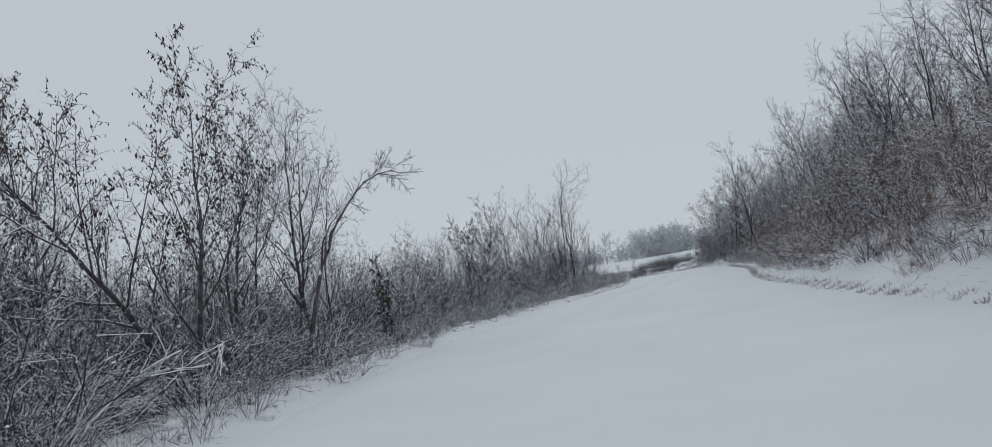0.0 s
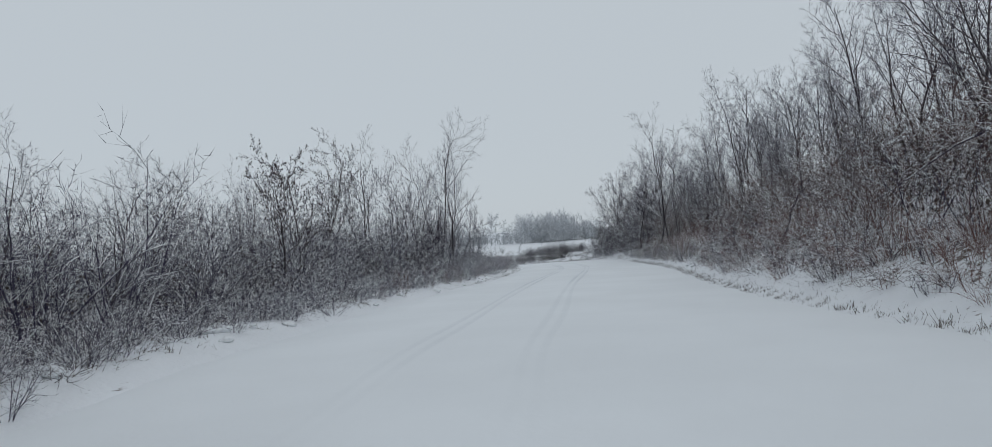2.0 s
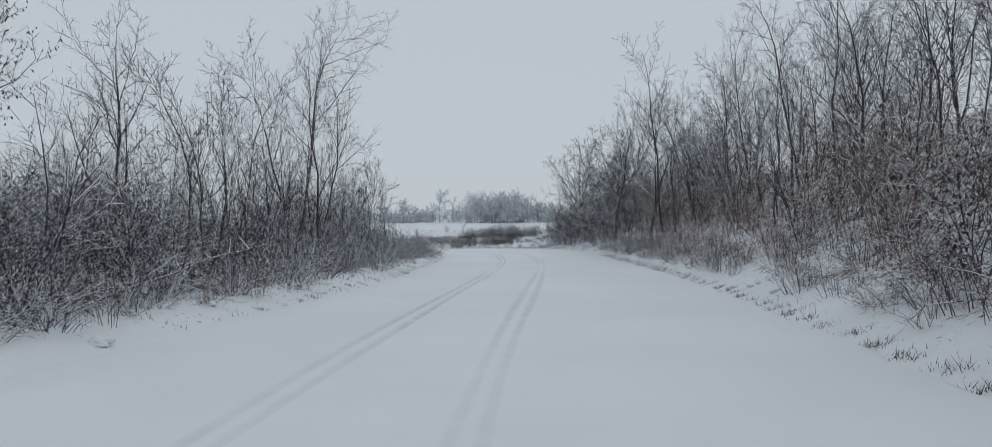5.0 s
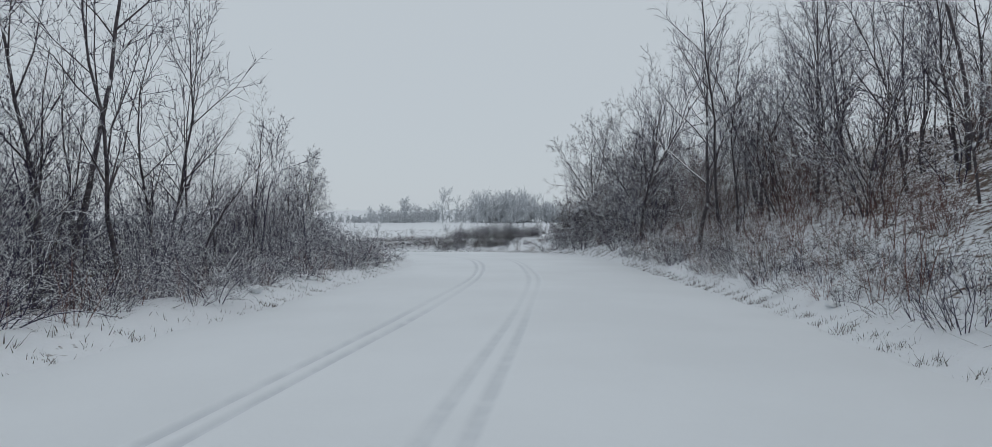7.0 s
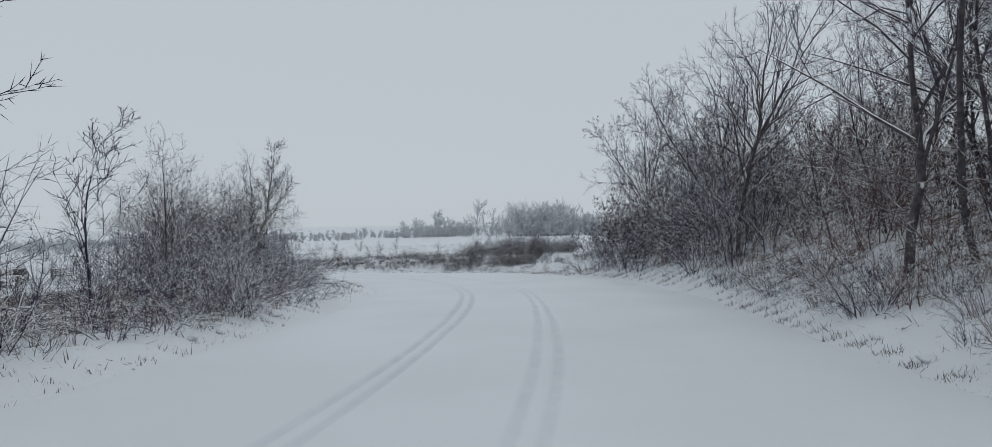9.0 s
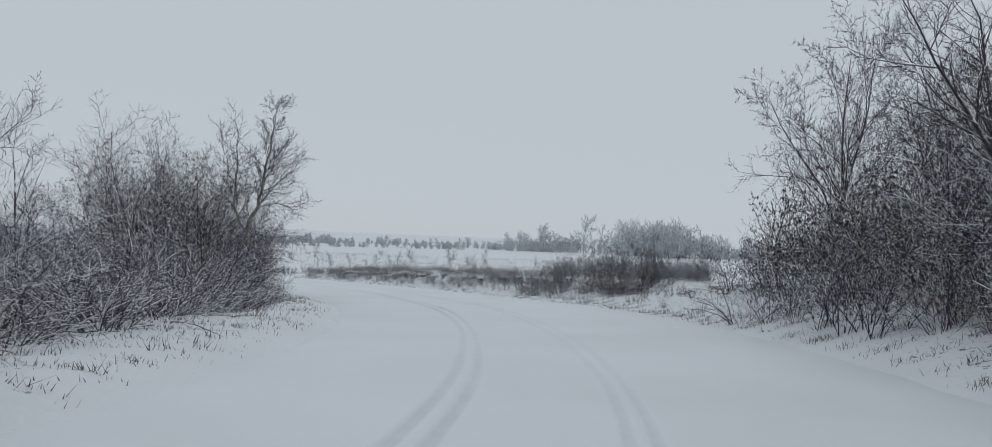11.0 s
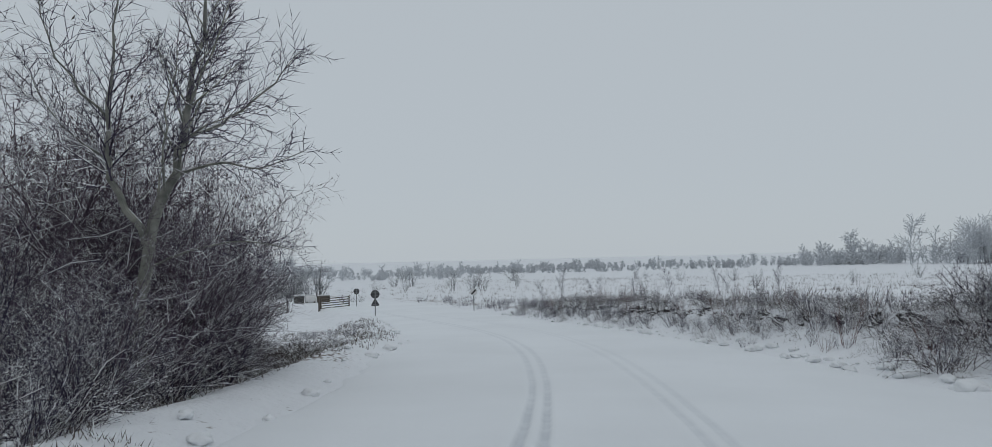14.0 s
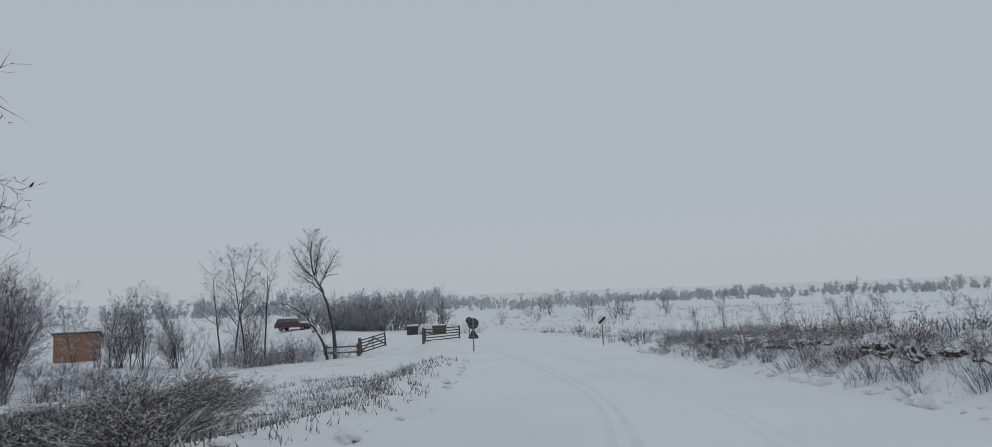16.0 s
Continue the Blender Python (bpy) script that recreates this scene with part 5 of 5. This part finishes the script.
def round_sign_back(name, x, y, turn, tall, dia, triangle, label):
    """Seen from behind: grey plates with their rails, clamps and post."""
    root = rooted(name, x, y, turn, label, "road sign", "road signs at the bend")
    part("post", rod(0.034, tall + 0.3, (0, 0, tall / 2 - 0.15)), M_STEEL, root)
    zc = tall - dia / 2
    plate = part("disc", rod(dia / 2, 0.02, (0, 0.06, zc), (90, 0, 0), 28), M_SIGN_BACK, root, "dark grey back of a round sign")
    part("rim", rod(dia / 2 + 0.012, 0.012, (0, 0.075, zc), (90, 0, 0), 28), M_STEEL, plate)
    for dz in (-0.1, 0.1):
        part("rail", box(dia * 0.8, 0.022, 0.035, (0, 0.042, zc + dz), bevel=0.004), M_STEEL, plate)
        part("clamp", box(0.10, 0.09, 0.03, (0, 0.01, zc + dz), bevel=0.004), M_STEEL, plate)
    if triangle:
        zt = zc - dia / 2 - 0.31
        tri = part("triangle", triangle_plate(0.6, 0.02, (0, 0.05, zt)), M_SIGN_BACK, root, "dark grey back of a triangular sign")
        part("rail", box(0.34, 0.022, 0.035, (0, 0.042, zt - 0.08), bevel=0.004), M_STEEL, tri)
        part("clamp", box(0.10, 0.09, 0.03, (0, 0.01, zt - 0.08), bevel=0.004), M_STEEL, tri)
    part("snow_cap", rod(0.03, 0.04, (0, 0.03, tall + 0.015), sides=10, r2=0.012), M_CAP, root)


round_sign_back("warning_sign", -8.0, 113.1, 38, 1.74, 0.54, True, "grey backs of a round and a triangular sign on a post")
round_sign_back("round_sign", -18.4, 125.6, 38, 1.66, 0.5, False, "post with the dark back of a single round road sign")


def limit_end_sign(x, y, turn):
    root = rooted("round_sign", x, y, turn, "white round sign with a black diagonal band on a post", "road sign", "road signs at the bend")
    tall, dia = 1.6, 0.5
    zc = tall - dia / 2
    part("post", rod(0.03, tall + 0.3, (0, 0.05, tall / 2 - 0.15)), M_STEEL, root)
    disc = part("disc", rod(dia / 2, 0.018, (0, 0, zc), (90, 0, 0), 32), M_SIGN_WHITE, root)
    part("band", box(dia * 0.94, 0.006, 0.11, (0, -0.013, zc), (0, -45, 0), 0.002), M_SIGN_BLACK, disc, "black diagonal band")
    for dz in (-0.14, 0.14):
        part("rail", box(dia * 0.8, 0.022, 0.035, (0, 0.022, zc + dz), bevel=0.004), M_STEEL, disc)


limit_end_sign(-3.3, 118.1, 28)


def field_gate(x0, y0, x1, y1, rise, group, bars=5, brace=True):
    """Timber field gate from hinge to latch; rise: how far the free end hangs up."""
    length = math.hypot(x1 - x0, y1 - y0)
    tilt = math.degrees(math.atan2(rise, length))
    root = rooted("field_gate", x0, y0, math.degrees(math.atan2(y1 - y0, x1 - x0)), "old wooden five-barred field gate hanging open, snow on its bars", "gate", group)
    part("gate_post", box(0.14, 0.14, 1.35, (-0.12, 0, 0.42), bevel=0.02), M_WOOD, root)
    leaf = part("gate_leaf", box(0.07, 0.08, 0.92, (0.04, 0, 0.56), (0, -tilt, 0), 0.01), M_WOOD, root)

    def put(name, sx, sy, sz, u, z, turn=0.0, dy=0.0):
        a = radians(tilt)
        part(name, box(sx, sy, sz, (u * math.cos(a) - (z - 0.12) * math.sin(a), dy, 0.12 + u * math.sin(a) + (z - 0.12) * math.cos(a)), (0, -tilt + turn, 0), 0.006), M_WOOD, leaf)

    for k in range(bars):
        put("bar", length - 0.1, 0.035, 0.075, length / 2, 0.17 + k * 0.19)
    put("stile", 0.07, 0.08, 0.92, length - 0.05, 0.56)
    if brace:
        put("upright", 0.06, 0.03, 0.84, length / 2, 0.55, 0, 0.035)
        put("brace", length * 0.54, 0.03, 0.075, length * 0.27, 0.55, -math.degrees(math.atan2(0.72, length * 0.5)), -0.036)
        put("brace", length * 0.54, 0.03, 0.075, length * 0.74, 0.55, math.degrees(math.atan2(0.72, length * 0.5)), -0.036)


field_gate(-19.0, 115.4, -19.3, 117.9, 0.30, "gates of the farm track")
field_gate(-18.6, 120.9, -17.9, 123.9, 0.04, "gates of the farm track", brace=False)


def rail_fence(points, group):
    for k, ((x0, y0), (x1, y1)) in enumerate(zip(points, points[1:])):
        length = math.hypot(x1 - x0, y1 - y0)
        root = rooted("rail_fence", x0, y0, math.degrees(math.atan2(y1 - y0, x1 - x0)), "low two-rail wooden fence standing in snow", "fence", group)
        part("fence_post", box(0.10, 0.10, 1.1, (0, 0, 0.4), bevel=0.015), M_WOOD, root)
        part("fence_post", box(0.10, 0.10, 1.1, (length, 0, 0.4), bevel=0.015), M_WOOD, root)
        for z in (0.4, 0.75):
            part("rail", box(length, 0.04, 0.09, (length / 2, 0.06, z), bevel=0.008), M_WOOD, root)
            part("snow_strip", box(length * 0.96, 0.035, 0.025, (length / 2, 0.06, z + 0.057), bevel=0.008), M_CAP, root)


rail_fence([(-20.5, 113.9), (-19.1, 115.2)], "gates of the farm track")


def stored_things():
    turn = 42
    ax, ay = math.cos(radians(turn)), math.sin(radians(turn))
    x, y = -28.8, 130.3
    b = rooted("metal_bin", x, y, turn, "dark sheet-metal bin capped with snow", "bin", "things stored by the gate")
    part("bin_body", box(1.0, 0.9, 0.85, (0, 0, 0.42), bevel=0.03), M_CLOTH, b)
    part("bin_rim", box(1.06, 0.96, 0.06, (0, 0, 0.82), bevel=0.015), M_STEEL, b)
    part("snow_cap", box(1.0, 0.9, 0.12, (0, 0, 0.90), bevel=0.05), M_CAP, b)
    t = rooted("storage_tank", x + ax * 1.15, y + ay * 1.15, turn, "round pale tank lying on its side under snow", "tank", "things stored by the gate")
    part("tank_shell", rod(0.42, 1.1, (0, 0, 0.45), (0, 90, 0), 24), M_SIGN_WHITE, t)
    part("cradle", box(0.12, 0.8, 0.3, (-0.35, 0, 0.12), bevel=0.02), M_WOOD, t)
    part("cradle", box(0.12, 0.8, 0.3, (0.35, 0, 0.12), bevel=0.02), M_WOOD, t)
    part("snow_cap", box(1.05, 0.4, 0.10, (0, 0, 0.88), bevel=0.045), M_CAP, t)
    c = rooted("wooden_crate", x + ax * 2.4, y + ay * 2.4, turn, "brown slatted wooden crate topped with snow", "crate", "things stored by the gate")
    for k in range(4):
        part("slat", box(1.25, 0.03, 0.16, (0, -0.42, 0.10 + k * 0.185), bevel=0.006), M_WOOD, c)
        part("slat", box(1.25, 0.03, 0.16, (0, 0.42, 0.10 + k * 0.185), bevel=0.006), M_WOOD, c)
        part("slat", box(0.03, 0.8, 0.16, (-0.6, 0, 0.10 + k * 0.185), bevel=0.006), M_WOOD, c)
        part("slat", box(0.03, 0.8, 0.16, (0.6, 0, 0.10 + k * 0.185), bevel=0.006), M_WOOD, c)
    part("lid", box(1.3, 0.9, 0.04, (0, 0, 0.77), bevel=0.008), M_WOOD, c)
    part("snow_cap", box(1.22, 0.84, 0.09, (0, 0, 0.83), bevel=0.04), M_CAP, c)


stored_things()
plant("bramble", -24.0, 131.5, 0.8, group="brambles by the farm gate")
plant("bramble", -23.2, 132.4, 0.7, group="brambles by the farm gate")


def shed(x, y, turn):
    root = rooted("wooden_shed", x, y, turn, "rust-red boarded shed with a snowy lean-to roof", "shed")
    w, d, hf, hb = 3.0, 2.4, 2.25, 1.85
    part("frame", box(w - 0.1, d - 0.1, hb - 0.05, (0, 0, hb / 2), bevel=0.01), M_WOOD, root)
    n = 15
    for k in range(n):
        bw = w / n
        ob = part("board", box(bw - 0.012, 0.028, hf - 0.012 * (k % 3), (-w / 2 + bw * (k + 0.5), -d / 2, hf / 2), bevel=0.004), M_RUST, root)
        ob = part("board", box(bw - 0.012, 0.028, hb, (-w / 2 + bw * (k + 0.5), d / 2, hb / 2), bevel=0.004), M_RUST, root)
    m = 13
    for k in range(m):
        bw = d / m
        yy = -d / 2 + bw * (k + 0.5)
        h = hf + (hb - hf) * (k + 0.5) / m
        part("board", box(0.028, bw - 0.012, h, (-w / 2, yy, h / 2), bevel=0.004), M_RUST, root)
        part("board", box(0.028, bw - 0.012, h, (w / 2, yy, h / 2), bevel=0.004), M_RUST, root)
    pitch = -math.degrees(math.atan2(hf - hb, d))
    roof = part("roof", box(w + 0.4, d + 0.45, 0.06, (0, 0, (hf + hb) / 2 + 0.06), (pitch, 0, 0), 0.01), M_CLOTH, root)
    part("snow_cap", box(w + 0.38, d + 0.42, 0.13, (0, 0, (hf + hb) / 2 + 0.155), (pitch, 0, 0), 0.05), M_CAP, roof)


shed(-46.6, 109.8, 62)


def parked_car(x, y, turn):
    root = rooted("parked_car", x, y, turn, "maroon estate car parked under a layer of snow", "car", z=height(x, y) - 0.22)

    def profile(points, width, name, mat, parent, bevel=0.05, label=""):
        bm = bmesh.new()
        f = bm.faces.new([bm.verts.new((px, -width / 2, pz)) for px, pz in points])
        out = bmesh.ops.extrude_face_region(bm, geom=[f])
        bmesh.ops.translate(bm, vec=(0, width, 0), verts=[v for v in out["geom"] if isinstance(v, bmesh.types.BMVert)])
        bmesh.ops.recalc_face_normals(bm, faces=bm.faces)
        if bevel:
            bmesh.ops.bevel(bm, geom=bm.edges[:], offset=bevel, segments=2, affect="EDGES")
        return part(name, bm, mat, parent, label)

    body = profile([(-2.2, 0.38), (-2.25, 0.75), (-2.15, 0.95), (0.95, 0.95), (2.05, 0.82), (2.2, 0.6), (2.15, 0.38)], 1.72, "body", M_CAR, root)
    cabin = profile([(-2.1, 0.93), (-1.95, 1.42), (0.1, 1.46), (0.95, 0.93)], 1.5, "cabin", M_CAR, root)
    for px, w in ((-1.5, 0.7), (-0.65, 0.8), (0.2, 0.62)):
        for side in (-1, 1):
            part("window", box(w, 0.02, 0.32, (px, side * 0.755, 1.2), (side * 6, 0, 0), 0.006), M_GLASS, cabin)
    part("windscreen", box(0.9, 1.3, 0.02, (0.56, 0, 1.2), (0, 32, 0), 0.006), M_GLASS, cabin)
    for px in (-1.4, 1.38):
        for side in (-1, 1):
            wheel = part("wheel", rod(0.31, 0.2, (px, side * 0.78, 0.31), (90, 0, 0), 24), M_RUBBER, root)
            part("rim", rod(0.19, 0.215, (px, side * 0.78, 0.31), (90, 0, 0), 18), M_STEEL, wheel)
    for side in (-1, 1):
        part("headlight", box(0.06, 0.34, 0.14, (2.16, side * 0.6, 0.68), bevel=0.02), M_GLASS, body)
        part("tail_light", box(0.05, 0.16, 0.3, (-2.22, side * 0.72, 0.78), bevel=0.015), M_RUST, body)
        part("mirror", box(0.12, 0.18, 0.12, (0.72, side * 0.88, 1.0), bevel=0.03), M_CAR, body)
    part("bumper", box(0.14, 1.74, 0.2, (2.18, 0, 0.42), bevel=0.04), M_CLOTH, body)
    part("bumper", box(0.14, 1.74, 0.2, (-2.22, 0, 0.42), bevel=0.04), M_CLOTH, body)
    part("snow_cap", box(2.05, 1.5, 0.2, (-0.92, 0, 1.5), bevel=0.08), M_CAP, root, "snow lying on the roof")
    part("snow_cap", box(1.15, 1.66, 0.18, (1.5, 0, 0.92), (0, 6, 0), 0.07), M_CAP, root, "snow lying on the bonnet")


parked_car(-55.5, 137.3, 30)


# ---- bent boughs and fallen branches ----
def bough(x0, y0, z0, x1, y1, z1, r, seed, sag=0.3):
    rng = random.Random(seed)
    a, b = Vector((x0, y0, z0 + height(x0, y0))), Vector((x1, y1, z1 + height(x1, y1)))
    pts, rad = [], []
    for k in range(9):
        u = k / 8
        pts.append(a.lerp(b, u) + Vector((rng.gauss(0, 0.03), rng.gauss(0, 0.03), sag * math.sin(u * 3.14) + rng.gauss(0, 0.02))))
        rad.append(r * (1 - 0.75 * u))
    polys = [(pts, rad, 6)]
    for k in range(10):
        i = rng.randrange(3, 8)
        d = (pts[i + 1] - pts[i]).normalized()
        out = [[], [], [], []]
        branch(rng, out, pts[i], turned(d, radians(rng.uniform(25, 60)), rng.random() * 6.3), rng.uniform(0.4, 0.9), 0.012, 0, WEED)
        polys += out[0] + out[1]
    root = new("fallen_branch")
    tagged(root, "long fallen branch lying across the brush, white with snow", "branch", "fallen branches")
    new("limb", mesh_from("limb", *tubes(polys), [M_CANE])).parent = root


bough(2.2, 37.9, -0.05, 4.9, 43.4, 1.0, 0.026, 1, 0.1)
bough(14.5, 20.5, 1.0, 11.2, 22.5, 1.0, 0.045, 2)
bough(13.8, 29.5, 0.2, 12.9, 27.0, 1.6, 0.04, 3)
bough(-5.6, 13.2, 0.1, -4.2, 9.6, 0.7, 0.03, 4, 0.7)
bough(-6.0, 10.5, 0.1, -4.4, 14.4, 0.5, 0.03, 5, 0.8)
bough(7.2, 78.5, 0.8, 9.8, 79.5, 0.9, 0.03, 6, 0.2)
bough(21.5, 46.0, 0.4, 19.3, 44.2, 1.4, 0.04, 7)


# ---- the plan brought to its true size ----
for ob in list(scene.objects):
    if ob.parent is None and ob.type in {"MESH", "EMPTY"}:
        ob.matrix_basis = Matrix.Scale(SCALE, 4) @ ob.matrix_basis
